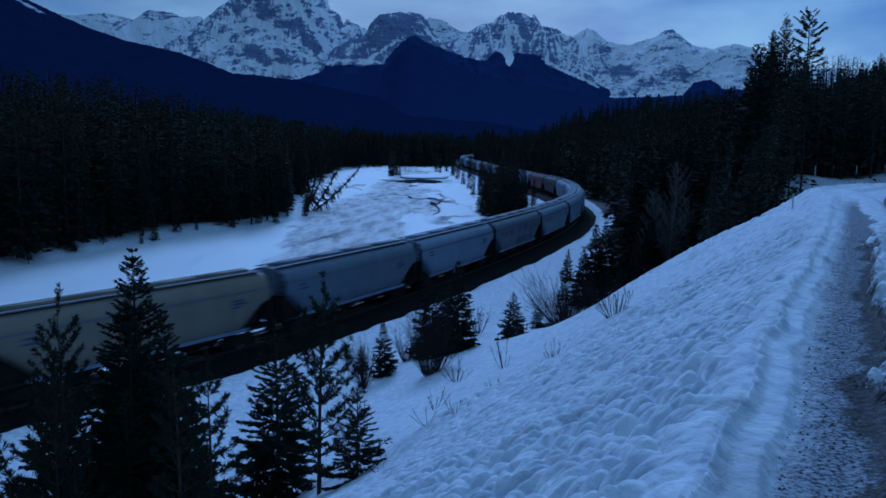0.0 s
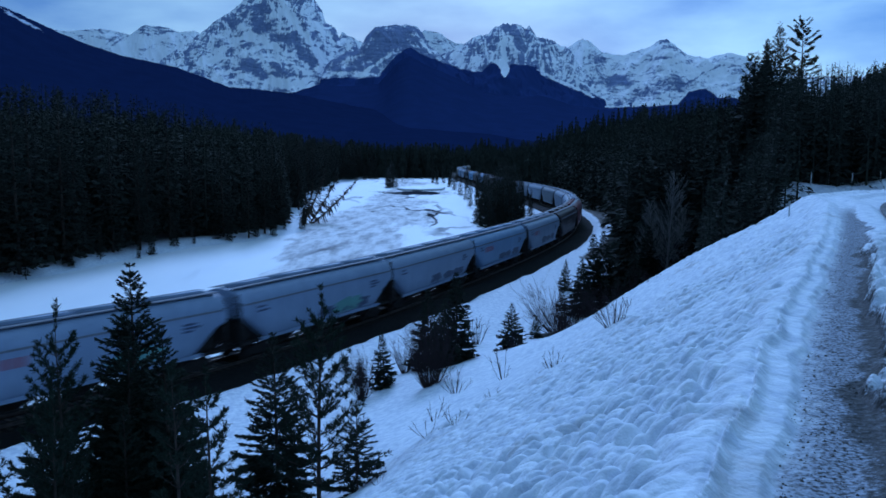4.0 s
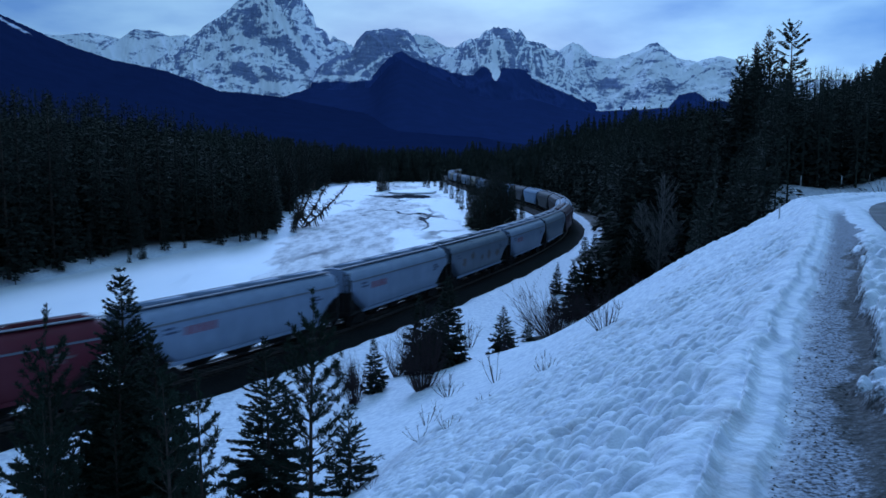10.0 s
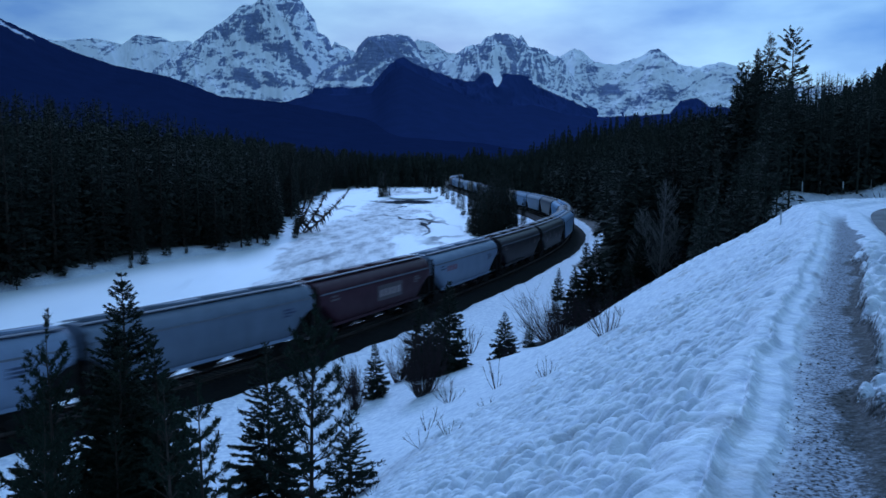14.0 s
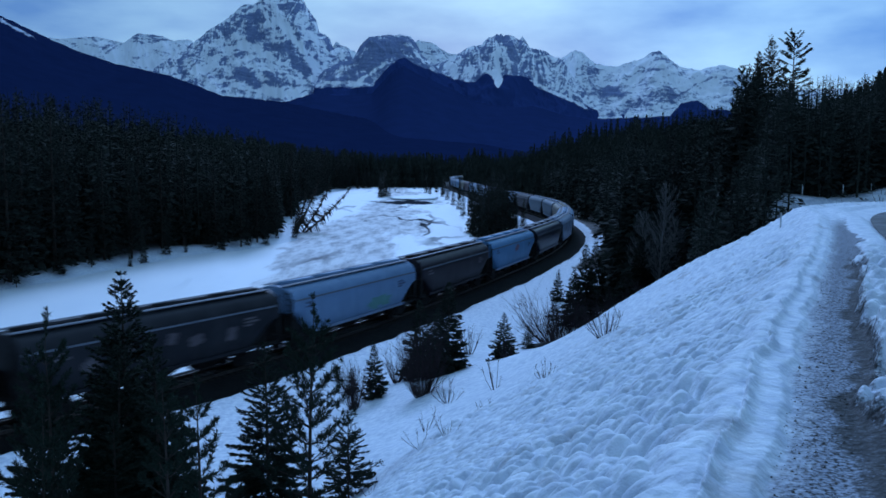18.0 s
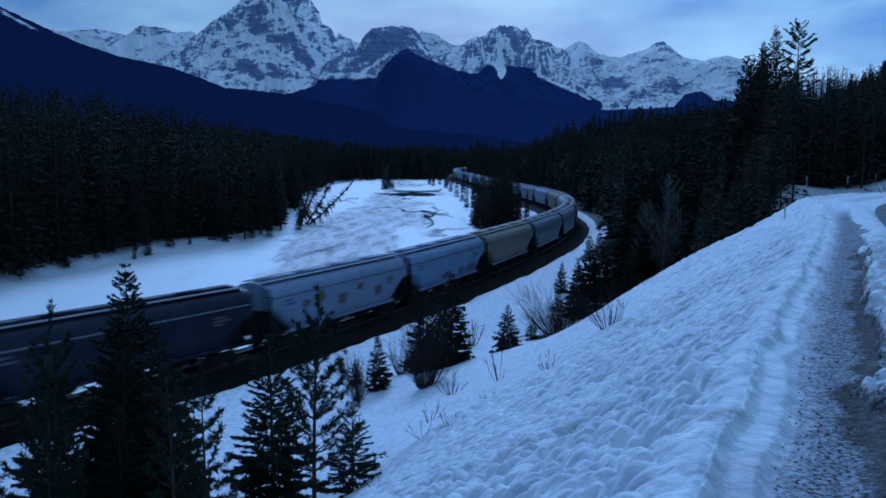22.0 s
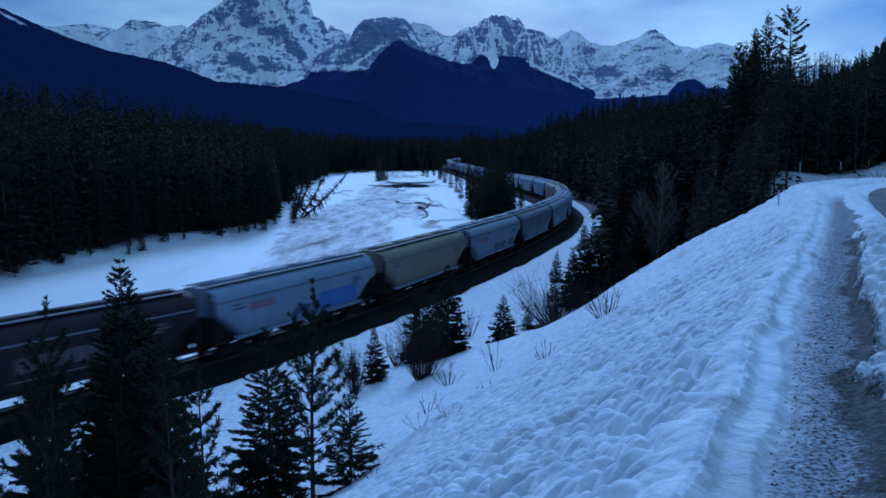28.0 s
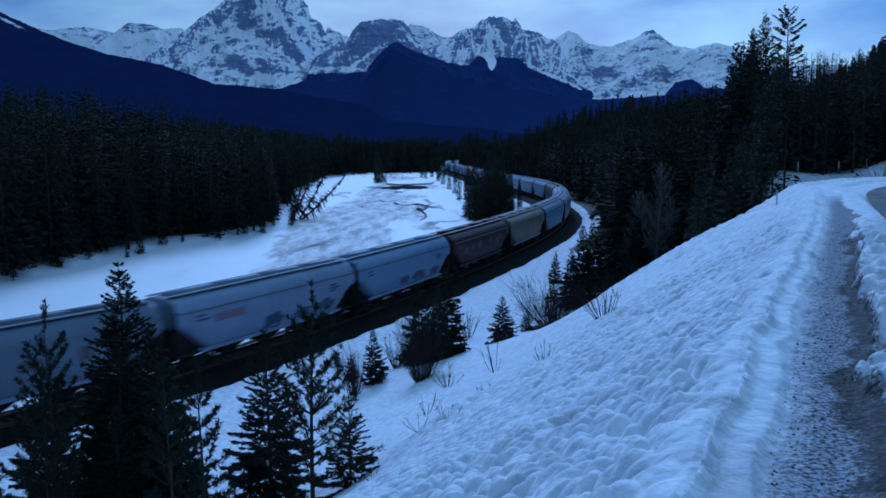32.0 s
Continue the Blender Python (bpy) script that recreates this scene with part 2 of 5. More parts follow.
def hazed_wood_material(name, k):
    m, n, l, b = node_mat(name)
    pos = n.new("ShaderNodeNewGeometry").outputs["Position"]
    c = ramp_node(n, l, noise_node(n, l, pos, 0.02, 8, 0.7), ((0.3, tuple(c * 0.86 * k for c in HAZED_WOOD)), (0.7, tuple(c * 1.14 * k for c in HAZED_WOOD))))
    att = n.new("ShaderNodeAttribute")
    att.attribute_name = "hold"
    lie = math_node(n, l, "ADD", att.outputs["Fac"], math_node(n, l, "MULTIPLY", math_node(n, l, "SUBTRACT", noise_node(n, l, pos, 0.02, 7, 0.7), 0.5), 1.2))
    c = mix_node(n, l, ramp_node(n, l, lie, ((0.45, (0, 0, 0)), (0.75, (1, 1, 1)))), c, (0.55, 0.6, 0.72))
    l.new(c, b.inputs["Base Color"])
    b.inputs["Roughness"].default_value = 0.95
    b.inputs["Specular IOR Level"].default_value = 0.0
    return m


def needles(name, dark, light):
    m, n, l, b = node_mat(name)
    isl = n.new("ShaderNodeNewGeometry").outputs["Random Per Island"]
    l.new(ramp_node(n, l, isl, ((0.0, dark), (1.0, light))), b.inputs["Base Color"])
    b.inputs["Roughness"].default_value = 0.85
    b.inputs["Specular IOR Level"].default_value = 0.05
    return m


SNOW, RIVER, ROCK, HAZEWOOD = snow_material(), river_material(), rock_material(), hazed_wood_material("hazed_far_conifer_slope", 0.64)
# the same hazed colour, darker for the nearer ridge
RIDGEWOOD = hazed_wood_material("hazed_near_conifer_slope", 0.42)
BARK = grainy("conifer_bark", (0.025, 0.02, 0.016), (0.07, 0.055, 0.045), 6, 40, 0.95, 0.5)
GREYBARK = grainy("weathered_grey_bark", (0.06, 0.055, 0.055), (0.16, 0.15, 0.15), 6, 40, 0.95, 0.4)
ASPEN = grainy("pale_aspen_bark", (0.10, 0.10, 0.105), (0.30, 0.29, 0.29), 6, 40, 0.95, 0.4)
TWIG = grainy("red_brown_willow_bark", (0.015, 0.010, 0.011), (0.045, 0.030, 0.032), 8, 50, 0.9, 0.3)
SPRUCE = needles("spruce_needles", (0.010, 0.015, 0.012), (0.030, 0.042, 0.030))
PINE = needles("pine_needles", (0.010, 0.017, 0.012), (0.030, 0.046, 0.033))
WOODS = needles("woodland_needles", (0.020, 0.025, 0.021), (0.040, 0.046, 0.038))
# dark stone, taken to near black to include the train's shade
BALLAST = grainy("ballast_with_train_shade", (0.003, 0.003, 0.003), (0.011, 0.010, 0.010), 1.2, 14, 0.95, 0.9, 0, 0.05)
RAIL = grainy("worn_rail_steel", (0.05, 0.04, 0.035), (0.16, 0.13, 0.12), 3, 30, 0.5, 0.2, 0.8)
TIE = grainy("creosoted_sleeper", (0.015, 0.012, 0.01), (0.06, 0.05, 0.04), 3, 40, 0.95, 0.5)
ASPHALT = grainy("wet_asphalt_with_slush", (0.03, 0.03, 0.032), (0.20, 0.20, 0.22), 0.8, 25, 0.6, 0.3)
STONE = grainy("wet_gravel_stone", (0.03, 0.028, 0.026), (0.13, 0.12, 0.115), 8, 60, 0.8, 0.4)
STEEL = grainy("black_running_gear", (0.008, 0.008, 0.008), (0.035, 0.03, 0.028), 3, 30, 0.8, 0.4)
GALV = grainy("dull_steel_walkway", (0.08, 0.09, 0.11), (0.20, 0.22, 0.26), 4, 40, 0.7, 0.3, 0.0)
WHITE = grainy("dirty_white_paint", (0.35, 0.36, 0.37), (0.62, 0.63, 0.65), 3, 40, 0.6, 0.2)


# ---- mesh helpers ----
def add_mesh(name, verts, faces, material, parent=None, label="", smooth=False):
    me = bpy.data.meshes.new(name)
    me.from_pydata(np.asarray(verts, dtype=float).tolist(), [], faces if isinstance(faces, list) else faces.tolist())
    me.materials.append(material)
    if smooth:
        me.polygons.foreach_set("use_smooth", [True] * len(me.polygons))
    me.update()
    ob = new(name, me)
    if parent is not None:
        ob.parent = parent
    if label:
        ob["label"] = label
    return ob


def share(name, me, parent, m=None, label=""):
    """Another object on the same mesh."""
    ob = new(name, me)
    ob.parent = parent
    if m is not None:
        ob.matrix_basis = m
    if label:
        ob["label"] = label
    return ob


class Geo:
    """Collects vertices and faces for one mesh."""

    def __init__(self):
        self.v, self.f, self.n = [], [], 0

    def add(self, v, f):
        v = np.asarray(v, dtype=float)
        self.v.append(v)
        f = np.asarray(f)
        self.f.extend((f + self.n).tolist())
        self.n += len(v)

    def box(self, x0, x1, y0, y1, z0, z1):
        v = [(x, y, z) for x in (x0, x1) for y in (y0, y1) for z in (z0, z1)]
        self.add(v, [(0, 1, 3, 2), (4, 6, 7, 5), (0, 4, 5, 1), (2, 3, 7, 6), (0, 2, 6, 4), (1, 5, 7, 3)])

    def tube(self, pts, rads, n=5):
        pts, rads = np.asarray(pts, float), np.asarray(rads, float)
        t = np.gradient(pts, axis=0)
        t /= np.linalg.norm(t, axis=1)[:, None] + 1e-9
        ref = np.array([0.31, 0.95, 0.05]) if abs(t[0, 2]) > 0.7 else np.array([0.05, 0.1, 1.0])
        a = np.cross(t, ref)
        a /= np.linalg.norm(a, axis=1)[:, None] + 1e-9
        b = np.cross(t, a)
        ang = np.linspace(0, 2 * np.pi, n, endpoint=False)
        ring = pts[:, None] + rads[:, None, None] * (np.cos(ang)[None, :, None] * a[:, None] + np.sin(ang)[None, :, None] * b[:, None])
        k = len(pts)
        i, j = np.meshgrid(np.arange(k - 1), np.arange(n), indexing="ij")
        j2 = (j + 1) % n
        f = np.stack([i * n + j, i * n + j2, (i + 1) * n + j2, (i + 1) * n + j], -1).reshape(-1, 4)
        self.add(ring.reshape(-1, 3), f)

    def lathe(self, profile, n=16, axis="y"):
        """A round solid from (radius, offset) pairs about an axis."""
        ang = np.linspace(0, 2 * np.pi, n, endpoint=False)
        rings = []
        for r, o in profile:
            c, s = r * np.cos(ang), r * np.sin(ang)
            rings.append(np.stack([c, np.full(n, o), s], 1) if axis == "y" else np.stack([c, s, np.full(n, o)], 1))
        v = np.concatenate(rings)
        k = len(profile)
        f = [(i * n + j, i * n + (j + 1) % n, (i + 1) * n + (j + 1) % n, (i + 1) * n + j) for i in range(k - 1) for j in range(n)]
        self.add(v, f)

    def leaves(self, base, way, length, width, face):
        """Slim rhombic sprays: rows of base points, directions, lengths, widths and normals."""
        way = way / (np.linalg.norm(way, axis=1)[:, None] + 1e-9)
        side = np.cross(way, face)
        side /= np.linalg.norm(side, axis=1)[:, None] + 1e-9
        L, w = length[:, None], width[:, None]
        v = np.stack([base, base + way * L * 0.45 + side * w, base + way * L, base + way * L * 0.45 - side * w], 1).reshape(-1, 3)
        f = np.arange(len(base) * 4).reshape(-1, 4)
        self.add(v, f)

    def make(self, name, material, parent=None, label="", smooth=False):
        return add_mesh(name, np.concatenate(self.v), self.f, material, parent, label, smooth)


def lattice(ix, iy, seed):
    h = (ix.astype(np.int64) * 374761393 + iy.astype(np.int64) * 668265263 + seed * 974634777) & 0x7FFFFFFF
    h = ((h ^ (h >> 13)) * 1274126177) & 0x7FFFFFFF
    return ((h ^ (h >> 16)) & 0xFFFF) / 65535.0


def vnoise(x, y, seed=0):
    x, y = np.asarray(x, float), np.asarray(y, float)
    ix, iy = np.floor(x), np.floor(y)
    fx, fy = x - ix, y - iy
    fx, fy = fx * fx * (3 - 2 * fx), fy * fy * (3 - 2 * fy)
    a, b = lattice(ix, iy, seed), lattice(ix + 1, iy, seed)
    c, d = lattice(ix, iy + 1, seed), lattice(ix + 1, iy + 1, seed)
    return (a * (1 - fx) + b * fx) * (1 - fy) + (c * (1 - fx) + d * fx) * fy


def cups(x, y, cell, seed):
    """Hollows side by side that meet in sharp rims, as melting snow has: 0 in the pits, about 0.5 on the rims."""
    x, y = np.asarray(x, float) / cell, np.asarray(y, float) / cell
    ix, iy = np.floor(x), np.floor(y)
    best = np.full(np.shape(x), 9.0)
    for dx in (-1, 0, 1):
        for dy in (-1, 0, 1):
            cx, cy = ix + dx, iy + dy
            best = np.minimum(best, (cx + lattice(cx, cy, seed) - x) ** 2 + (cy + lattice(cx, cy, seed + 5) - y) ** 2)
    return np.minimum(best, 1.0)


def fbm(x, y, seed=0, octaves=4, gain=0.5):
    out, amp, tot = 0.0, 1.0, 0.0
    for o in range(octaves):
        out = out + amp * vnoise(x * 2 ** o, y * 2 ** o, seed + 17 * o)
        tot += amp
        amp *= gain
    return out / tot


def sstep(a, b, x):
    t = np.clip((x - a) / (b - a), 0, 1)
    return t * t * (3 - 2 * t)


# ---- plan: the railway's line, the road's shoulder ----
TRACK_BENDS = ((-60, 0.0), (-20, 0.004), (0, 0.0114), (60, 0.0009), (120, 0.0048), (180, 0.0037), (240, -0.0013), (330, 0.0006), (400, -0.001), (480, -0.0025), (600, 0.0))
DS = 2.0
track_s = np.arange(-800, 1101, DS)
track_k = np.interp(track_s, [b[0] for b in TRACK_BENDS], [b[1] for b in TRACK_BENDS])
turned = np.concatenate([[0], np.cumsum((track_k[1:] + track_k[:-1]) / 2 * DS)])
zero = int(np.argmin(abs(track_s)))
track_h = 0.7562 - (turned - turned[zero])
mid_h = (track_h[1:] + track_h[:-1]) / 2
track_x = np.concatenate([[0], np.cumsum(np.sin(mid_h) * DS)])
track_y = np.concatenate([[0], np.cumsum(np.cos(mid_h) * DS)])
track_x += -28.95 - track_x[zero]
track_y += 29.81 - track_y[zero]


def on_track(s):
    return np.interp(s, track_s, track_x), np.interp(s, track_s, track_y), np.interp(s, track_s, track_h)


SHOULDER = np.array([(-145.5, -298), (-15.3, -30), (-0.75, 0), (9.0, 20.1), (12.95, 29), (14.7, 34.3), (18.3, 38.5), (26, 43), (38, 48), (70, 57), (150, 70), (600, 130)], float)


def line_distance(px, py, lx, ly):
    """Signed distance to a line of points: positive to its left."""
    px, py = np.ravel(px), np.ravel(py)
    best, sign = np.full(len(px), 1e18), np.zeros(len(px))
    for x0, y0, x1, y1 in zip(lx[:-1], ly[:-1], lx[1:], ly[1:]):
        ex, ey = x1 - x0, y1 - y0
        t = np.clip(((px - x0) * ex + (py - y0) * ey) / (ex * ex + ey * ey), 0, 1)
        dx, dy = px - x0 - t * ex, py - y0 - t * ey
        d = dx * dx + dy * dy
        near = d < best
        best = np.where(near, d, best)
        sign = np.where(near, np.sign(ex * dy - ey * dx), sign)
    return np.sqrt(best) * np.where(sign == 0, 1, sign)


# left bank of the river, from beside the viewpoint up the valley
BANK = np.array([(-75, -40), (-62, 40), (-53, 85), (-48, 99), (-45, 112), (-41, 128), (-33, 139), (-28.5, 155), (-33, 182), (-45, 260), (-56, 400), (-46, 520), (-40, 640), (-30, 900)], float)


# how high the woods reach on either side of the valley: azimuths and angles in degrees
LEFT_WOOD = ((-60, -27.7, -21.4, -14.5, -10.9, -7.1, -3.3, 3), (5.5, 4.15, 3.7, 2.4, 1.6, 1.0, 0.7, 0.9))
RIGHT_WOOD = ((0, 2.9, 5.5, 8.2, 11.9, 14.8, 17.3, 23.0, 24.6, 26.4, 27.5, 33, 60), (0.7, 1.05, 2.0, 2.4, 2.8, 3.0, 3.3, 3.45, 4.5, 5.3, 6.5, 8.5, 11))


def wood_top(px, py, line):
    """Height that the tree tops reach at a place."""
    return 12.86 + np.hypot(px, py) * np.tan(np.radians(np.interp(np.degrees(np.arctan2(px, py)), *line)))


def terrain(px, py):
    """Height of the ground, with the masks for wheel rut gravel, soiled snow and the shade painted under the woods."""
    shape = np.shape(px)
    px, py = np.ravel(px).astype(float), np.ravel(py).astype(float)
    keep = (track_s > -420) & (track_s < 900)
    dt = line_distance(px, py, track_x[keep][::4], track_y[keep][::4])
    u = line_distance(px, py, SHOULDER[:, 0], SHOULDER[:, 1])
    u = u + 0.16 * (fbm(px / 0.7, py / 0.7, 51, 2, 0.45) - 0.5) * sstep(3, 1, np.abs(u))
    db = line_distance(px, py, BANK[:, 0], BANK[:, 1])
    # right of the railway: a flat strip, then the woods' floor
    right = 0.15 + 0.012 * np.clip(-dt - 8, 0, 400) + 0.5 * (fbm(px / 9, py / 9, 3) - 0.5)
    river = -2.4 + 0 * px
    z = np.where(dt < 0, right, river)
    z = np.where((dt >= 0), -0.80 + (river + 0.80) * sstep(3.0, 9.0, dt), z)
    z = np.where((dt < 0) & (dt > -6.0), -0.80 + (right + 0.80) * sstep(3.2, 5.0, -dt + 0.8 * (fbm(px / 1.5, py / 1.5, 9) - 0.5)), z)
    # left bank and its woods
    left = -2.4 + 1.5 * sstep(-4, 3, db) + 0.02 * np.clip(db, 0, 500) + 0.8 * (fbm(px / 14, py / 14, 5) - 0.5) * sstep(0, 6, db)
    z = np.where((dt > 0) & (db > -4), np.maximum(z, left), z)
    # far valley floor
    z = np.where(py > 560, np.maximum(z, -1.5 + 0.006 * (py - 560)), z)
    # the road's shelf and its slope
    bump_a = np.abs(2 * vnoise(px / 0.40, py / 0.40, 11) - 1)
    wx, wy = px + 0.06 * vnoise(px / 0.33, py / 0.33, 14), py + 0.06 * vnoise(px / 0.33, py / 0.33, 15)
    bump_b = 1 - 1.6 * cups(wx, wy, 0.24, 12)
    bump_c = np.abs(2 * vnoise(px / 0.22, py / 0.22, 13) - 1)
    pit = sstep(0.62, 0.80, vnoise(px / 0.25, py / 0.25, 27))
    trod = 0.55 + 0.45 * sstep(0.40, 0.58, fbm(px / 2.6, py / 2.6, 19, 2))
    bulge = fbm(px / 4.5, py / 4.5, 31, 3) - 0.5
    rx, ry = wx + 0.16 * (fbm(px / 0.5, py / 0.5, 23, 2) - 0.5), wy + 0.16 * (fbm(px / 0.5, py / 0.5, 24, 2) - 0.5)
    pillow = 0.07 * (0.5 - cups(rx, ry, 0.46, 16)) + 0.25 * (0.5 - cups(rx, ry, 0.20, 17)) + 0.15 * (fbm(px / 0.42, py / 0.36, 20, 3, 0.55) - 0.5)
    fine = (pillow + 0.03 * bump_a - 0.05 * pit) * trod
    slope = 11.2 - 0.605 * np.clip(u, 0, None) - 0.10 * sstep(0, 1.2, u) + fine * sstep(0.02, 0.4, u) * (0.15 + 0.85 * sstep(11, 2.5, u)) * sstep(26, 14, u) + 0.5 * bulge * sstep(1, 6, u) * sstep(24, 14, u)
    low = z + (0.8 - 0.04 * np.clip(u - 15, 0, 20)) * sstep(26, 14, u) * (dt < 0)
    blend = 6.0
    hh = np.clip(0.5 + 0.5 * (slope - low) / blend, 0, 1)
    bank_z = low * (1 - hh) + slope * hh + blend * hh * (1 - hh) * 0.5
    out = (dt < -6.0) | (u < 12)
    z = np.where((u > -0.05) & out, np.where(u < 40, bank_z, z), z)
    # shelf cross-section: ridge, packed strip, gravel rut, cast-up berm, road
    v = -u
    chunk = fbm(px / 0.36, py / 0.36, 41, 2, 0.5)
    knob = fbm(px / 1.1, py / 1.1, 43, 2)
    shelf = 11.2 + (0.010 + 0.022 * (knob - 0.3) + 0.05 * bump_b) * sstep(0.14, 0.02, v) + 0.015 * bump_b * sstep(0.4, 0.1, v)
    shelf = shelf - 0.03 * sstep(0.0, 0.18, v) - 0.06 * sstep(0.26, 0.36, v) * sstep(1.05, 0.72, v)
    lip = 0.86 + 0.30 * sstep(5.4, 4.4, py) + 0.26 * (knob - 0.5) + 0.26 * (chunk - 0.5)
    berm = sstep(0.0, 0.12, v - lip) * sstep(1.62, 1.15, v) * (1 - 0.95 * sstep(11, 21, py))
    lumps = np.clip(0.30 * (0.75 - 1.5 * cups(px, py, 0.46, 45)) + 0.14 * (0.7 - 1.5 * cups(wx, wy, 0.21, 46)) + 0.05 * bump_c + 0.45 * (knob - 0.5), -0.04, 0.40)
    shelf = shelf + berm * lumps + 0.012 * (chunk - 0.5)
    shelf = shelf - 0.12 * sstep(1.3, 1.65, v)
    shelf = shelf + 0.3 * sstep(11, 15, v) * fbm(px / 3, py / 3, 7)
    z = np.where(u <= -0.05, shelf, z)
    # trodden-up rim between the slope and the packed strip
    rim = (0.02 + 0.10 * np.clip(0.5 - cups(wx, wy, 0.30, 47), 0, 1) + 0.05 * knob) * np.exp(-((u - 0.10) / 0.15) ** 2) * sstep(30, 22, py)
    z = z + np.where((u > -0.6) & (u < 0.8), rim, 0)
    # wooded rise where the road bends away
    side = px / np.maximum(py, 1)
    rise = (10.6 + 0.10 * np.clip(py - 50, 0, 60) + 12 * np.clip(side - 0.48, 0, 1)) * sstep(0.31, 0.405, side) * sstep(46.5, 50.5, py) + 0.5 * fbm(px / 3, py / 3, 7)
    z = np.where((py > 44) & (side > 0.3) & (py < 600), np.maximum(z, rise * sstep(600, 300, py)), z)
    # wooded hill to the right of the bend
    far_r = np.hypot(px, py)
    hill = (wood_top(px, py, RIGHT_WOOD) - 14.5) * sstep(130, 250, far_r) * sstep(460, 340, far_r) * sstep(12, 45, -dt)
    z = np.where((py > 60) & (px > 0) & (dt < -12), np.maximum(z, hill), z)
    gravel = sstep(0.27, 0.40, v) * sstep(0.10, -0.04, v - lip) * sstep(45, 30, py)
    gravel = gravel * (0.58 + 0.32 * sstep(0.35, 0.70, v)) * sstep(32, 22, py)
    mud_and_gaps = 0.82 * sstep(0.24 + 0.16 * sstep(7, 5, py), 0.03, np.abs(v - lip + 0.02 + 0.03 * sstep(7, 5, py))) * (v > 0.30) * sstep(24, 12, py)
    # also darker in the low gaps between the berm's lumps
    mud_and_gaps = np.maximum(mud_and_gaps, 0.58 * sstep(0.16, 0.03, lumps) * (v > lip) * sstep(1.6, 1.3, v) * sstep(26, 14, py))
    soil = sstep(-3, 0.5, u) * sstep(13, 3, u)
    # where the floor is painted dark for the shade of the woods
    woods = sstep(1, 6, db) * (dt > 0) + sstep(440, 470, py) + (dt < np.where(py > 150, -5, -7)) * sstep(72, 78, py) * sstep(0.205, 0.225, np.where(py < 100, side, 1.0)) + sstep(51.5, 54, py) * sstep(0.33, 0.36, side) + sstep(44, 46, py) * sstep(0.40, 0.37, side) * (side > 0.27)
    return z.reshape(shape), gravel.reshape(shape), soil.reshape(shape), np.clip(woods, 0, 1).reshape(shape), mud_and_gaps.reshape(shape)


def height(x, y):
    return float(terrain(np.array([x]), np.array([y]))[0][0])


def float_attribute(ob, name, values):
    ob.data.attributes.new(name, "FLOAT", "POINT").data.foreach_set("value", np.ravel(values).astype(np.float32))


def build_ground():
    az = np.radians(np.concatenate([np.arange(-180, -33, 3.0), np.arange(-33, 33, 0.135), np.arange(33, 180, 3.0)]))
    rr = np.concatenate([[0.05, 0.6, 1.4], np.geomspace(2.8, 26, 760), np.geomspace(26.2, 75, 150), np.geomspace(76, 420, 110), np.geomspace(432, 4800, 50)])
    A, R = np.meshgrid(az, rr)
    X, Y = R * np.sin(A), R * np.cos(A)
    Z, gravel, soil, woods, mud_and_gaps = terrain(X, Y)
    n, k = len(az), len(rr)
    i, j = np.meshgrid(np.arange(k - 1), np.arange(n), indexing="ij")
    j2 = (j + 1) % n
    F = np.stack([i * n + j, i * n + j2, (i + 1) * n + j2, (i + 1) * n + j], -1).reshape(-1, 4)[:, ::-1].tolist()
    F.append(list(range(n))[::-1])
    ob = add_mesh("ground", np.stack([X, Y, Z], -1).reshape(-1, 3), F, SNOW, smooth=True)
    for name, val in (("gravel", gravel), ("soil", soil), ("wood_shade", woods), ("mud_and_gaps", mud_and_gaps)):
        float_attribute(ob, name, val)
    return tagged(ob, "lumpy old snow over slope and valley floor", "ground", kind="structure")


ground = build_ground()


def build_river():
    xs, ys = np.arange(-85, 40, 1.0), np.concatenate([np.arange(-60, 300, 1.5), np.arange(300, 640, 4.0)])
    X, Y = np.meshgrid(xs, ys)
    dt = line_distance(X, Y, track_x[::4], track_y[::4]).reshape(X.shape)
    db = line_distance(X, Y, BANK[:, 0], BANK[:, 1]).reshape(X.shape)
    Z = -1.95 + 0.10 * fbm(X / 5, Y / 9, 61) + 0.12 * fbm(X / 1.7, Y / 4, 63)
    n, k = len(xs), len(ys)
    i, j = np.meshgrid(np.arange(k - 1), np.arange(n - 1), indexing="ij")
    F = np.stack([i * n + j, i * n + j + 1, (i + 1) * n + j + 1, (i + 1) * n + j], -1).reshape(-1, 4)
    ok = ((dt > 5.0) & (db < 1.5) & (Y < 505 + 60 * (fbm(X / 16, X * 0, 67, 3) - 0.5))).ravel()
    F = F[ok[F].all(1)]
    ob = add_mesh("river", np.stack([X, Y, Z], -1).reshape(-1, 3), F, RIVER, smooth=True)
    middle = np.interp(Y, [60, 95, 110, 140, 200, 260, 330, 420, 600], [-26, -20, -17, -16, -15, -17, -18, -24, -30])
    wide = np.interp(Y, [60, 95, 110, 140, 200, 260, 330, 420, 600], [2, 6, 11, 15, 17, 15, 13, 12, 4])
    ice = 0.72 * np.exp(-((X - middle) / wide) ** 2) * sstep(88, 100, Y)
    lead = 0.40 * np.exp(-((X - middle) / (wide + 4)) ** 2) * sstep(120, 200, Y) + 0.60 * np.exp(-(((X + 10) / 13) ** 2 + ((Y - 304) / 13) ** 2)) + 0.32 * np.exp(-(((X + 22) / 4) ** 2 + ((Y - 99) / 4) ** 2))
    float_attribute(ob, "ice", ice)
    float_attribute(ob, "lead", lead)
    return tagged(ob, "frozen river, snow-covered with grey overflow ice", "river", kind="structure")


build_river()


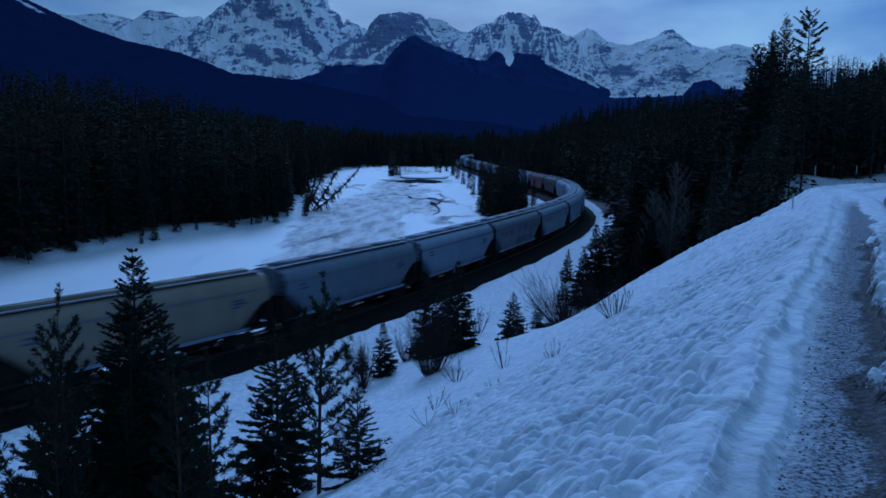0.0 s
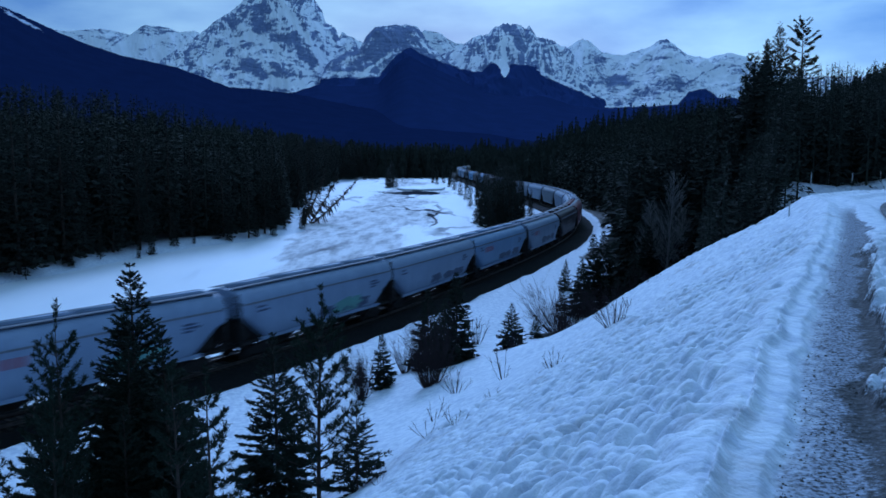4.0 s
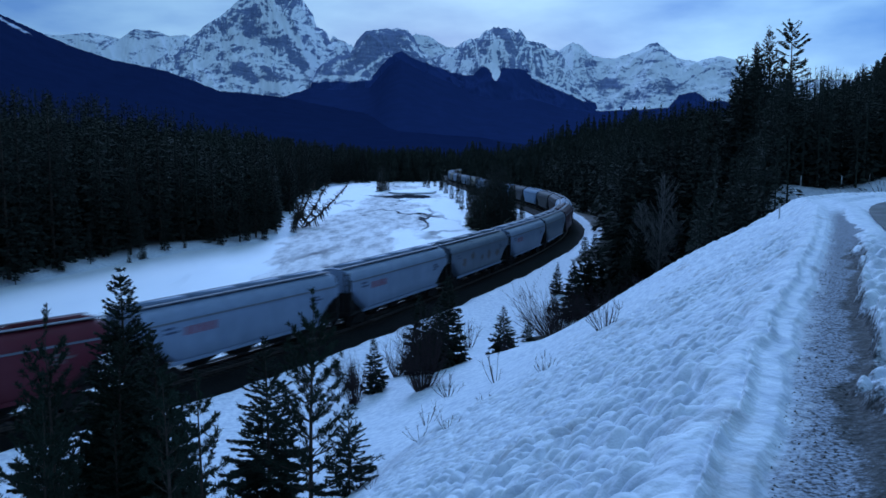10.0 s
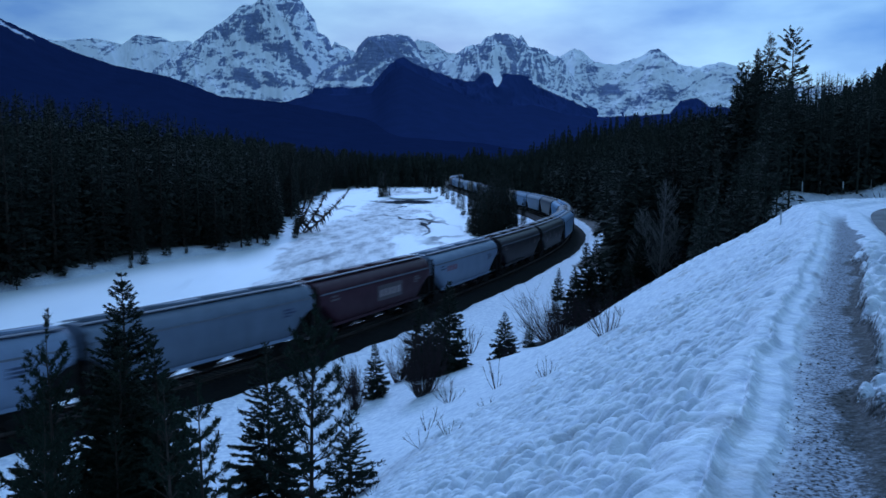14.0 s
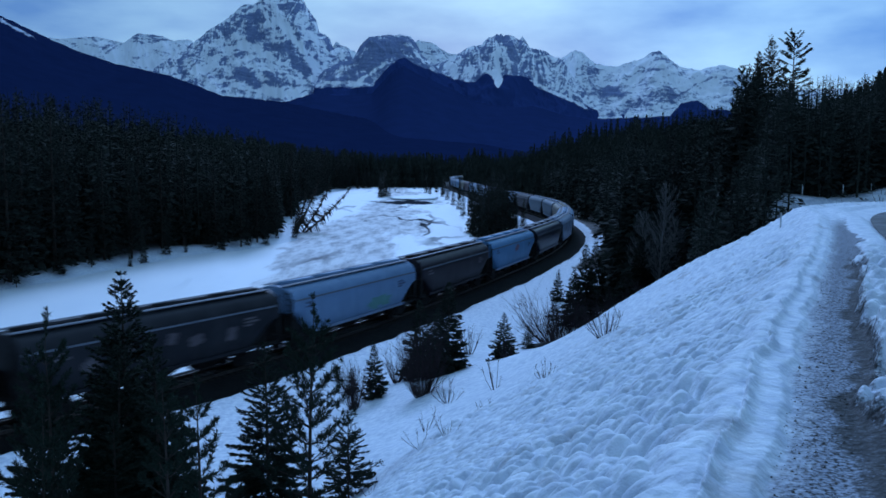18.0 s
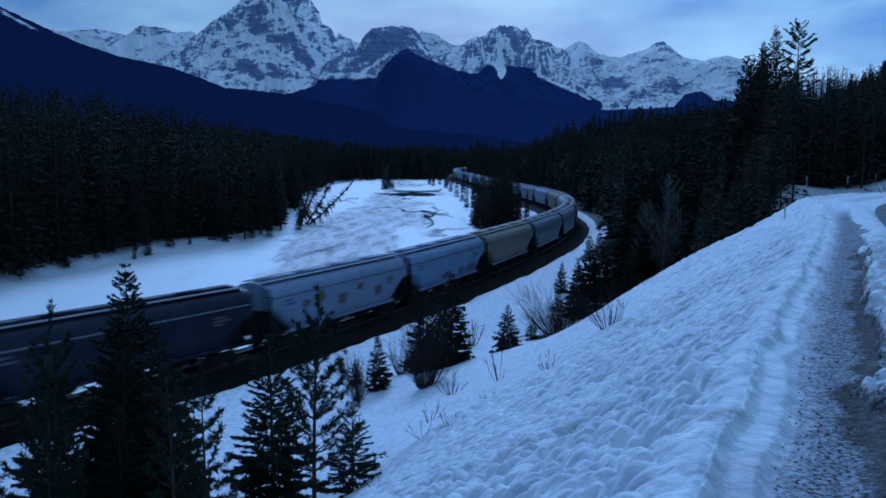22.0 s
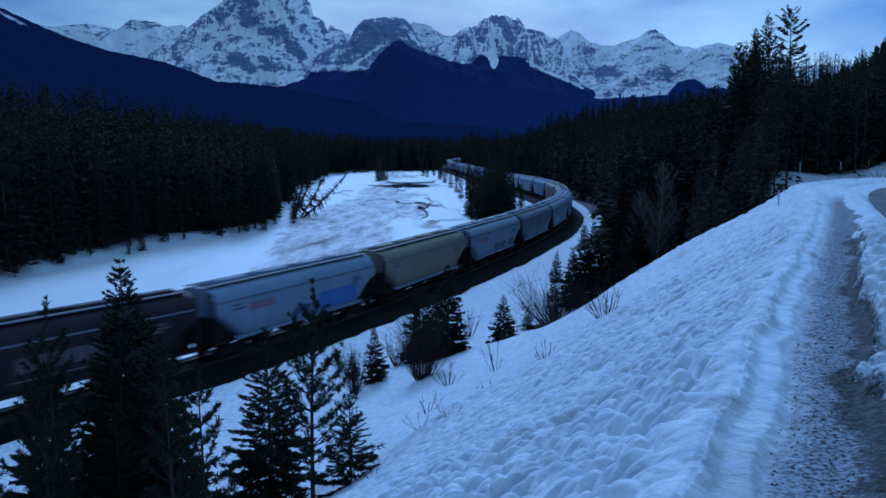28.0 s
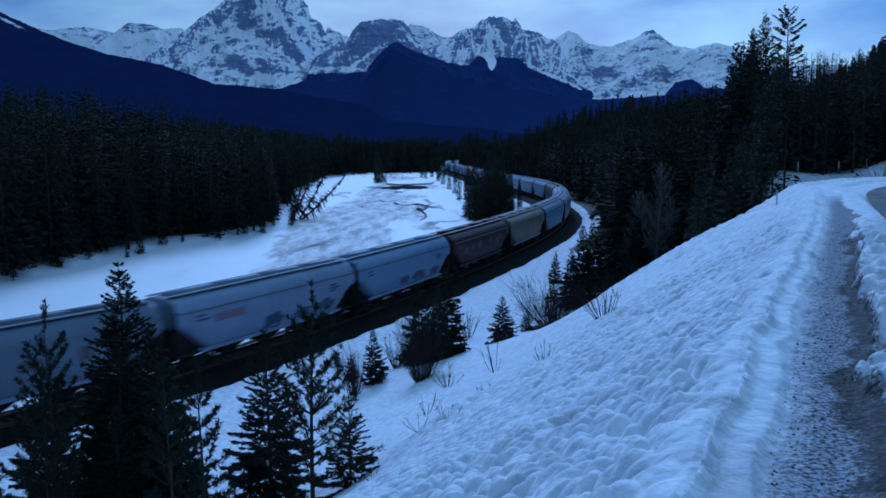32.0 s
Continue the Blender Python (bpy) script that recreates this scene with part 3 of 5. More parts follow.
def snow_bar():
    """Raised bar of drifted snow in the river with an undercut rim."""
    a, q = np.meshgrid(np.linspace(0, 2 * np.pi, 40, endpoint=False), np.array([0.93, 1.0, 0.9, 0.6, 0.3, 0.02]))
    wob = 1 + 0.55 * (fbm(np.cos(a) * 2 + 9, np.sin(a) * 2, 71) - 0.5)
    X, Y = -11.8 + 10 * q * wob * np.cos(a), 338 + 20 * q * wob * np.sin(a)
    Z = -1.9 + np.array([0.0, 0.55, 0.85, 1.1, 1.2, 1.2])[:, None] + 0 * a
    i, j = np.meshgrid(np.arange(5), np.arange(40), indexing="ij")
    F = np.stack([i * 40 + j, i * 40 + (j + 1) % 40, (i + 1) * 40 + (j + 1) % 40, (i + 1) * 40 + j], -1).reshape(-1, 4)
    tagged(add_mesh("snow_bar", np.stack([X, Y, Z], -1).reshape(-1, 3), F, RIVER, smooth=True), "raised snow-covered gravel bar in the river", "gravel bar", kind="structure")


snow_bar()


# ---- mountains ----
def mountain(name, label, lo, hi, step, near, far, crest, seed, jag, treeline=None, hold=0.5, fans=(), fields=(), dip=0.0, bedding=1.3, chutes=1.1, material=None, relief=1.0):
    """A mountain side seen from the valley. crest: azimuths and skyline angles; fans: where the snow chutes run down from;
    fields: snowfields (or bare faces, where negative) as centre, half length, half width, tilt and amount; all in degrees."""
    az = np.arange(lo, hi, step)
    t = np.concatenate([np.linspace(0, 1, 190), [1.03, 1.12]])
    T, AZ = np.meshgrid(t, az, indexing="ij")
    rough = jag * (fbm(az * 2.6, az * 0 + seed, seed, 5, 0.6) - 0.5) + jag * 0.5 * (fbm(az * 11, az * 0 + seed, seed + 3, 3) - 0.5)
    el = np.interp(az, *crest)
    w = max(3, int(0.5 / step))
    soft = np.convolve(np.pad(el, w, mode="edge"), np.ones(2 * w + 1) / (2 * w + 1), "valid")
    body = np.clip(T, 0, 1)
    top_part = sstep(0.72, 1.0, body)
    EL = soft[None] * (1 - top_part) + (el + rough)[None] * top_part
    top = 12.86 + far * np.tan(np.radians(el + rough))
    run = far - near
    m_a, m_b = AZ * far * 0.01745, T * run
    wa, wb = m_a + 140 * (fbm(m_a / 420, m_b / 420, seed + 5, 3) - 0.5), m_b + 140 * (fbm(m_a / 420 + 9, m_b / 420, seed + 6, 3) - 0.5)
    rib = 1 - 2 * np.abs(fbm(wa / 330, wb / 900, seed + 7, 4, 0.5) - 0.5)
    rib2 = 1 - 2 * np.abs(fbm(wa / 95, wb / 230, seed + 9, 4, 0.55) - 0.5)
    Z = -5.0 + far * np.tan(np.radians(EL)) * body ** 1.2
    mound = sstep(0, 0.25, body) * sstep(1.0, 0.86, body)
    R = near + run * T
    Z = Z + relief * mound * ((rib - 0.65) * 110 + (rib2 - 0.65) * 50)
    Z = np.where(T > 1, top[None] - (T - 1) * run * 0.9, Z)
    angle = np.degrees(np.arctan2(Z - 12.86, R))
    A = np.radians(AZ)
    n, k = len(az), len(t)
    i, j = np.meshgrid(np.arange(k - 1), np.arange(n - 1), indexing="ij")
    F = np.stack([i * n + j, i * n + j + 1, (i + 1) * n + j + 1, (i + 1) * n + j], -1).reshape(-1, 4)
    ob = add_mesh(name, np.stack([R * np.sin(A), R * np.cos(A), Z], -1).reshape(-1, 3), F, material or ROCK, smooth=True)
    # snow lies on the ledges between the beds and in the chutes that fan out below the summits
    warp = fbm(AZ * 0.9, angle * 1.1, seed + 31, 3) - 0.5
    beds = fbm(AZ * 1.3 + 2.0 * warp, (angle + dip * AZ + 1.1 * warp) * 7.0, seed + 33, 4, 0.62) - 0.5
    chute = np.zeros_like(AZ)
    near_fan = np.full_like(AZ, 1e9)
    for q, (fa, fe) in enumerate(fans):
        theta = (AZ - fa) / np.maximum(fe - angle + 0.7, 0.25)
        c = fbm(theta * 15 + 1.6 * warp, angle * 1.6 + q * 7, seed + 41 + q, 4, 0.62) - 0.5
        closer = np.abs(theta) < near_fan
        chute, near_fan = np.where(closer, c, chute), np.where(closer, np.abs(theta), near_fan)
    speck = fbm(AZ * 16, angle * 17, seed + 51, 3, 0.6) - 0.5
    held = hold + bedding * 1.2 * beds + chutes * 1.45 * chute + 0.7 * speck
    wood = np.zeros_like(AZ) if material is None else np.ones_like(AZ)
    if treeline is not None:
        wood = 0.5 + 1.6 * (np.interp(AZ, *treeline) - angle)
    wx, wy = 0.35 * (fbm(AZ * 2, angle * 2, seed + 61, 4, 0.6) - 0.5), 0.35 * (fbm(AZ * 2 + 5, angle * 2, seed + 62, 4, 0.6) - 0.5)
    for fa, fe, along, wide, tilt, amount in fields:
        c, s = math.cos(math.radians(tilt)), math.sin(math.radians(tilt))
        dx, dy = AZ - fa + wx, angle - fe + wy
        run_up = (dx * c + dy * s) / along
        half = wide * np.clip(1 - 0.75 * run_up, 0.3, 1.9) if amount > 1.25 else wide
        g = np.exp(-(run_up ** 4 + ((dy * c - dx * s) / half) ** 2))
        held = held + amount * g
        wood = wood - (1.5 * g if amount > 0.65 else 0)
    float_attribute(ob, "hold", held)
    float_attribute(ob, "wood", np.clip(wood, 0, 1))
    return tagged(ob, label, "mountain", kind="structure")


TREELINE = ((-15, -10.8, -9.0, -7.1, -5.0, -4.3, -3.67, -2.83, -1.9, 0.5, 1.2, 2.0, 2.7, 4.4, 5.6, 6.3, 8.0, 10.4, 12.6, 17.6), (4.6, 4.35, 5.0, 4.95, 5.15, 5.9, 6.6, 7.0, 6.5, 5.6, 5.5, 5.5, 6.0, 5.85, 5.8, 5.0, 4.3, 3.5, 3.2, 3.2))
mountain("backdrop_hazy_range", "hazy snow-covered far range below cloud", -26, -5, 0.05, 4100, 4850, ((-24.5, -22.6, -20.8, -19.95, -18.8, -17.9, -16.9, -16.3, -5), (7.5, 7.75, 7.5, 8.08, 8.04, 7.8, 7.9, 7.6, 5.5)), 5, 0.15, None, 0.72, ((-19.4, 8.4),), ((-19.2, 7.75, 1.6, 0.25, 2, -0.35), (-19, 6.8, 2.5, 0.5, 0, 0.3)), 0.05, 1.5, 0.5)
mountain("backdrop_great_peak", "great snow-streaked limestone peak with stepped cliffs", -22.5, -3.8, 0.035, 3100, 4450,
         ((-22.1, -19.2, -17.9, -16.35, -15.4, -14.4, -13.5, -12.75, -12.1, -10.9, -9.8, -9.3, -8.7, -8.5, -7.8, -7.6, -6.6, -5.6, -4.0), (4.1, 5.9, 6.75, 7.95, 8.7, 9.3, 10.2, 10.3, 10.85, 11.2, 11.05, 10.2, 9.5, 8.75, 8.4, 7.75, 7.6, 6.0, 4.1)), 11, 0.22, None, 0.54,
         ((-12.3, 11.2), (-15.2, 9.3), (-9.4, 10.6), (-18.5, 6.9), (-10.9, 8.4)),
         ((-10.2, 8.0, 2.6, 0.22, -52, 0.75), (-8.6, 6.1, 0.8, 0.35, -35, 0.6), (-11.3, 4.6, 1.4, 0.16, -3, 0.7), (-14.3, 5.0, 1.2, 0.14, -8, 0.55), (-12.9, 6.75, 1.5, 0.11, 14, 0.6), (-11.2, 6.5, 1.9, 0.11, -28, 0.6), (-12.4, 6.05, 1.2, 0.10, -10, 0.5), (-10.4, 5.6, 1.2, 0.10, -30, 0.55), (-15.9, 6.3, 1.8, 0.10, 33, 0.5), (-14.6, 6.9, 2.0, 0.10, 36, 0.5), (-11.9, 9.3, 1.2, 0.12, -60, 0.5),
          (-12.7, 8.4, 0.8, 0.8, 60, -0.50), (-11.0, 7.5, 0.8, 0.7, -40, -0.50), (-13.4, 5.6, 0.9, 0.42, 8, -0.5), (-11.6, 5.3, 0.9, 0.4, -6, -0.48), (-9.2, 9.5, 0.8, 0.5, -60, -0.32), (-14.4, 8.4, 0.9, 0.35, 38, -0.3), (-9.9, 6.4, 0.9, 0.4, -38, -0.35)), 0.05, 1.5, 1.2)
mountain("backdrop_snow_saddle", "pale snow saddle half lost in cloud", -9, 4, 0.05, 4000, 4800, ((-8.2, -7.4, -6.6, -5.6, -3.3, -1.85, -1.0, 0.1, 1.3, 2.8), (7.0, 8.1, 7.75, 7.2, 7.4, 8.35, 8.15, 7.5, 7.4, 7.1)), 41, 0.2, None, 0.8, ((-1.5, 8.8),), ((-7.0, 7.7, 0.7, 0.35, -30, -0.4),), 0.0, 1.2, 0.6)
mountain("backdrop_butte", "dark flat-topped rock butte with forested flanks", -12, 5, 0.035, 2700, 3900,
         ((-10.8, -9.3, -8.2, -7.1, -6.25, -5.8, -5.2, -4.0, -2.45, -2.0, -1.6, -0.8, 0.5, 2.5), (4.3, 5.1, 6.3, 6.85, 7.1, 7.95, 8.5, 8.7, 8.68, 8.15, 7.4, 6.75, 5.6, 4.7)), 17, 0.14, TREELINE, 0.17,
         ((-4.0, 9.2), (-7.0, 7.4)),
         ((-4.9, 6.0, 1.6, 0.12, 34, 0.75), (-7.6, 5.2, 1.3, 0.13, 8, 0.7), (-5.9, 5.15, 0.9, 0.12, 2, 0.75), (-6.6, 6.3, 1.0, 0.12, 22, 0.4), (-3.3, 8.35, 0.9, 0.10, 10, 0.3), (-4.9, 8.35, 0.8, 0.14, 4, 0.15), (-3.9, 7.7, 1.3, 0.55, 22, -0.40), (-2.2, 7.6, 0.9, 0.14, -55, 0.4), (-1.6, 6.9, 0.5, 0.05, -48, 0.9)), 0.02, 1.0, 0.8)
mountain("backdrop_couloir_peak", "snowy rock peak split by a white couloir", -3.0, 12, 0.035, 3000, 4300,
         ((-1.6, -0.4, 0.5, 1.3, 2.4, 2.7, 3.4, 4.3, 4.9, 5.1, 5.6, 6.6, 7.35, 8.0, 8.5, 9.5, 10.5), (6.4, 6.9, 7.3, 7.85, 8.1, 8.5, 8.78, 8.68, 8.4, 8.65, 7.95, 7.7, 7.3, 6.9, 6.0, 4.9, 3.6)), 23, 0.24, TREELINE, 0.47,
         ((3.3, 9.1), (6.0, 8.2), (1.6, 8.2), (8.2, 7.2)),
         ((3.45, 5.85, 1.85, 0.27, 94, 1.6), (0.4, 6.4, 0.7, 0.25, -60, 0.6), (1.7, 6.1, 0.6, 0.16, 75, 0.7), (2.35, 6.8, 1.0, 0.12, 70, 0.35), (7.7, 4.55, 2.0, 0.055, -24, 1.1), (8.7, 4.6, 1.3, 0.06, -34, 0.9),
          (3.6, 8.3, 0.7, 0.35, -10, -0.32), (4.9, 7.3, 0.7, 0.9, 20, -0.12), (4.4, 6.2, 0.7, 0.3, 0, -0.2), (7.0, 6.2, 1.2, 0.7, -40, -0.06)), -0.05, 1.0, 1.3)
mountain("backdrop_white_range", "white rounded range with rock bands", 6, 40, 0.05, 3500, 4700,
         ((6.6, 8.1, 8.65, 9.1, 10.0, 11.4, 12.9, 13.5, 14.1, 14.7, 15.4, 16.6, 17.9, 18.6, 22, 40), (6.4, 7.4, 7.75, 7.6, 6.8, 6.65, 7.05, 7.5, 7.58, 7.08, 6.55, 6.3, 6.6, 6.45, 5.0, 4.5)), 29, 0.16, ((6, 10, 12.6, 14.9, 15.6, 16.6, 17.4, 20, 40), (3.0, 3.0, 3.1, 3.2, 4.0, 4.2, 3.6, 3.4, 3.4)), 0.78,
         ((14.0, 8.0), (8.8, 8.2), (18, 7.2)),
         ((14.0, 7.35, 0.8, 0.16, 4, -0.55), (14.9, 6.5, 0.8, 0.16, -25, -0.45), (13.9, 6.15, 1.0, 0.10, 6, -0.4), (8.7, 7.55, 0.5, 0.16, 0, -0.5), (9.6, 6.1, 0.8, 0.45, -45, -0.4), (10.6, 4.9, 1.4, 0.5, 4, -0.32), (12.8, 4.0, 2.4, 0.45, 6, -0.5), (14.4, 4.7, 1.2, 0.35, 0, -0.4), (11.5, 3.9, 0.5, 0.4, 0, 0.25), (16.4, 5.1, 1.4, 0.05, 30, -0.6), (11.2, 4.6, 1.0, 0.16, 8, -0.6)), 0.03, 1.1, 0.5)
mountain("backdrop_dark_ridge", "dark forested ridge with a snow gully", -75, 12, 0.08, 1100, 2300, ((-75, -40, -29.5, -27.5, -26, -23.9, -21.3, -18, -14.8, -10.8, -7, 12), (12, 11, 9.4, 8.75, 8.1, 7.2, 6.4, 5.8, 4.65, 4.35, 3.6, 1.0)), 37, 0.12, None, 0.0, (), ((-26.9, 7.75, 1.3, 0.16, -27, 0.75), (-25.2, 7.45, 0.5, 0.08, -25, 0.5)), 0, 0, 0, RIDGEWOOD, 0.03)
mountain("backdrop_foothills", "dark forested foothills across the valley, blue with painted haze", -24, 75, 0.08, 1500, 2800, ((-24, -14, -10.8, -9.0, -7.1, -5.0, -4.3, -3.67, -2.83, -1.9, 0.5, 2.0, 4.0, 6.0, 8.0, 10.4, 12.6, 75), (2.0, 3.6, 4.25, 4.85, 4.75, 4.95, 5.7, 6.4, 6.8, 6.25, 5.3, 4.5, 4.15, 4.2, 3.6, 3.2, 3.2, 3.2)), 47, 0.10, None, -0.3, (), (), 0, 0, 0, HAZEWOOD, 0.02)


# ---- railway ----
def sweep(name, s0, s1, step, section, material, parent, label=""):
    ss = np.arange(s0, s1, step)
    x, y, h = on_track(ss)
    sec = np.array(section, float)
    V = np.stack([x[:, None] + sec[None, :, 0] * np.cos(h)[:, None], y[:, None] - sec[None, :, 0] * np.sin(h)[:, None], np.repeat(sec[None, :, 1], len(ss), 0)], -1).reshape(-1, 3)
    n = len(sec)
    F = [(i * n + j, i * n + j + 1, (i + 1) * n + j + 1, (i + 1) * n + j) for i in range(len(ss) - 1) for j in range(n - 1)]
    return add_mesh(name, V, F, material, parent, label)


railway = tagged(new("railway_track"), "single railway track on a dark ballast bed", "railway track", kind="structure")
# right shoulder widened to take in the shaded band beside the train
sweep("ballast_bed", -780, 1080, 4, ((-4.2, -1.2), (-3.4, -0.7), (-1.7, -0.2), (1.7, -0.2), (3.2, -0.50), (4.6, -0.75)), BALLAST, railway, "crushed-stone ballast, blackened for the train's shade")
RAILHEAD = ((-0.07, -0.17), (-0.07, -0.15), (-0.012, -0.13), (-0.012, -0.04), (-0.036, -0.03), (-0.036, 0.0), (0.036, 0.0), (0.036, -0.03), (0.012, -0.04), (0.012, -0.13), (0.07, -0.15), (0.07, -0.17))
for side in (-0.7525, 0.7525):
    sweep("rail", -780, 1080, 4, [(a + side, b) for a, b in RAILHEAD], RAIL, railway)
tie = Geo()
tie.box(-1.27, 1.27, -0.11, 0.11, -0.30, -0.17)
tie_mesh = None
for i in range(260):
    s = -20 + i * 0.55
    x, y, h = on_track(s)
    if tie_mesh is None:
        first = tie.make("sleeper", TIE, railway)
        first.matrix_basis, tie_mesh = pose(x, y, 0, 0, 0, -math.degrees(h)), first.data
    else:
        share("sleeper", tie_mesh, railway, pose(x, y, 0, 0, 0, -math.degrees(h)))
rest = Geo()
for s in np.arange(123.2, 440, 0.55):
    x, y, h = on_track(s)
    a, b = np.array([np.cos(h), -np.sin(h)]), np.array([np.sin(h), np.cos(h)])
    c = [np.array([x, y]) + a * p + b * q for p, q in ((-1.27, -0.11), (1.27, -0.11), (1.27, 0.11), (-1.27, 0.11))]
    rest.add([(*p, z) for z in (-0.30, -0.17) for p in c], [(4, 5, 6, 7), (0, 1, 5, 4), (2, 3, 7, 6)])
tagged(rest.make("sleepers", TIE, railway), kind="stuff")


# ---- road beyond the berm ----
def build_road():
    line = np.array([(-14.0, -34), (0.7, -3), (9.2, 16.6), (11.0, 20.8), (13.2, 26.0), (15.3, 31.0), (18.0, 35.0), (23, 38.0), (40, 42.5), (80, 45), (160, 44)], float)
    d = np.diff(line, axis=0)
    t = np.concatenate([[0], np.cumsum(np.hypot(d[:, 0], d[:, 1]))])
    tt = np.arange(0, t[-1], 1.0)
    x, y = np.interp(tt, t, line[:, 0]), np.interp(tt, t, line[:, 1])
    for _ in range(30):
        x[1:-1], y[1:-1] = (x[:-2] + x[2:]) / 2, (y[:-2] + y[2:]) / 2
    tx, ty = np.gradient(x), np.gradient(y)
    m = np.hypot(tx, ty)
    nx, ny = ty / m, -tx / m
    across = np.array([0.0, 1.8, 3.6, 5.4, 7.2])
    crown = np.array([11.125, 11.15, 11.17, 11.15, 11.125])
    V = np.stack([x[:, None] + nx[:, None] * across, y[:, None] + ny[:, None] * across, np.repeat(crown[None], len(x), 0)], -1).reshape(-1, 3)
    n = len(across)
    F = [(i * n + j, i * n + j + 1, (i + 1) * n + j + 1, (i + 1) * n + j) for i in range(len(x) - 1) for j in range(n - 1)]
    tagged(add_mesh("road", V, [f[::-1] for f in F], ASPHALT), "wet asphalt road with slush", "road", kind="structure")


build_road()


# ---- plants ----
def conifer(rng, h, R, whorls, per, sprays, low=0.03, dense=1.0, lift=0.0, power=0.85, spray=0.30, wide=0.20, gaps=0.0, tuft=0.015):
    """Trunk and crown of a spruce-like tree: whorls of drooping boughs set with flat sprays."""
    trunk, crown = Geo(), Geo()
    lean = rng.normal(0, 0.012, 2)
    k = np.linspace(0, 1, 7)
    trunk.tube(np.stack([lean[0] * h * k ** 2, lean[1] * h * k ** 2, h * k], 1), 0.012 * h * (1 - k) ** 0.8 + 0.004, 6)
    for w in range(whorls):
        f = low + (1 - low) * ((w + rng.random() * 0.8) / whorls) ** 0.92
        if f > 0.995:
            continue
        n = max(3, int(per * (0.6 + 0.4 * (1 - f)) + rng.random()))
        a0 = rng.random() * 6.28
        for b in range(n):
            if rng.random() < gaps:
                continue
            a = a0 + 6.283 * b / n + rng.normal(0, 0.2)
            L = R * ((1 - f) ** power) * rng.uniform(0.65, 1.18) + 0.012 * h
            e = (-0.30 + 0.95 * f ** 1.5 + lift) + rng.normal(0, 0.09)
            out, side = np.array([math.cos(a), math.sin(a), 0]), np.array([-math.sin(a), math.cos(a), 0])
            base = np.array([lean[0] * h * f * f, lean[1] * h * f * f, f * h])
            t = np.linspace(0, 1, 4)
            sag = 0.22 * (1 - f)
            pts = base + out * (L * t * math.cos(e))[:, None] + np.array([0, 0, 1.0]) * (L * (math.sin(e) * t - sag * t * (1 - t) * 1.2 + 0.10 * t * t))[:, None]
            crown.tube(pts, (0.010 * L + 0.003) * (1 - 0.8 * t), 3)
            m = max(4, int(sprays * dense * (0.12 + 0.88 * L / R)))
            q = np.sqrt(rng.uniform(0.02, 1, m))
            p = np.stack([np.interp(q, t, pts[:, c]) for c in range(3)], 1)
            sd = rng.choice([-1.0, 1.0], m) * rng.uniform(0.3, 1.25, m)
            way = out[None] * rng.uniform(0.5, 1, m)[:, None] + side[None] * sd[:, None] + np.array([0, 0, 1.0]) * rng.normal(-0.12 + 0.3 * f, 0.26, m)[:, None]
            ln = (spray * L * (1.1 - 0.6 * q) + tuft * h) * rng.uniform(0.6, 1.3, m)
            face = np.array([0, 0, 1.0]) + rng.normal(0, 0.55, (m, 3))
            crown.leaves(p, way, ln, ln * wide, face)
    tip = rng.normal(0, 0.5, (10, 3))
    tip[:, 2] = 1.6
    crown.leaves(np.tile([lean[0] * h * 0.93, lean[1] * h * 0.93, h * 0.955], (10, 1)), tip, np.full(10, 0.03 * h + 0.02), np.full(10, 0.0035 * h), rng.normal(0, 1, (10, 3)))
    return trunk, crown


def pine(rng, h, R, whorls, per, low=0.1, tuft=0.16, lift=0.75, start=0.2, blades=9, power=0.7):
    """A young pine: upswept bare boughs that carry brushes of long needles."""
    trunk, crown = Geo(), Geo()
    k = np.linspace(0, 1, 7)
    bend = rng.normal(0, 0.02, 2)
    trunk.tube(np.stack([bend[0] * h * k ** 2, bend[1] * h * k ** 2, h * k], 1), 0.011 * h * (1 - k) ** 0.8 + 0.006, 6)
    for w in range(whorls + 1):
        f = low + (1 - low) * w / whorls
        n = max(3, int(per + rng.integers(-1, 2))) if w < whorls else 1
        a0 = rng.random() * 6.28
        for b in range(n):
            a = a0 + 6.283 * b / n + rng.normal(0, 0.25)
            L = (R * ((1 - f) ** power) * rng.uniform(0.7, 1.15) + 0.06 * h) if w < whorls else 0.1 * h
            e = (lift * (0.35 + 0.65 * f) + rng.normal(0, 0.12)) if w < whorls else 1.5
            out = np.array([math.cos(a), math.sin(a), 0])
            base = np.array([bend[0] * h * f * f, bend[1] * h * f * f, f * h])
            t = np.linspace(0, 1, 5)
            pts = base + out * (L * t * math.cos(e))[:, None] + np.array([0, 0, 1.0]) * (L * (math.sin(e) * t + 0.25 * t * t))[:, None]
            trunk.tube(pts, (0.012 * L + 0.004) * (1 - 0.75 * t), 4)
            m = max(6, int(L / (tuft * 0.22)))
            q = rng.uniform(start, 1, m)
            q[0] = 1.0
            p = np.stack([np.interp(q, t, pts[:, c]) for c in range(3)], 1)
            ax = pts[-1] - pts[-2]
            ax /= np.linalg.norm(ax)
            p = np.repeat(p + rng.normal(0, 0.035 * L, p.shape) * (q < 0.97)[:, None], blades, 0)
            way = ax[None] * 0.9 + rng.normal(0, 0.62, (len(p), 3)) + np.array([0, 0, 0.15])
            ln = tuft * rng.uniform(0.6, 1.2, len(p))
            crown.leaves(p, way, ln, ln * 0.07, rng.normal(0, 1, (len(p), 3)))
    return trunk, crown


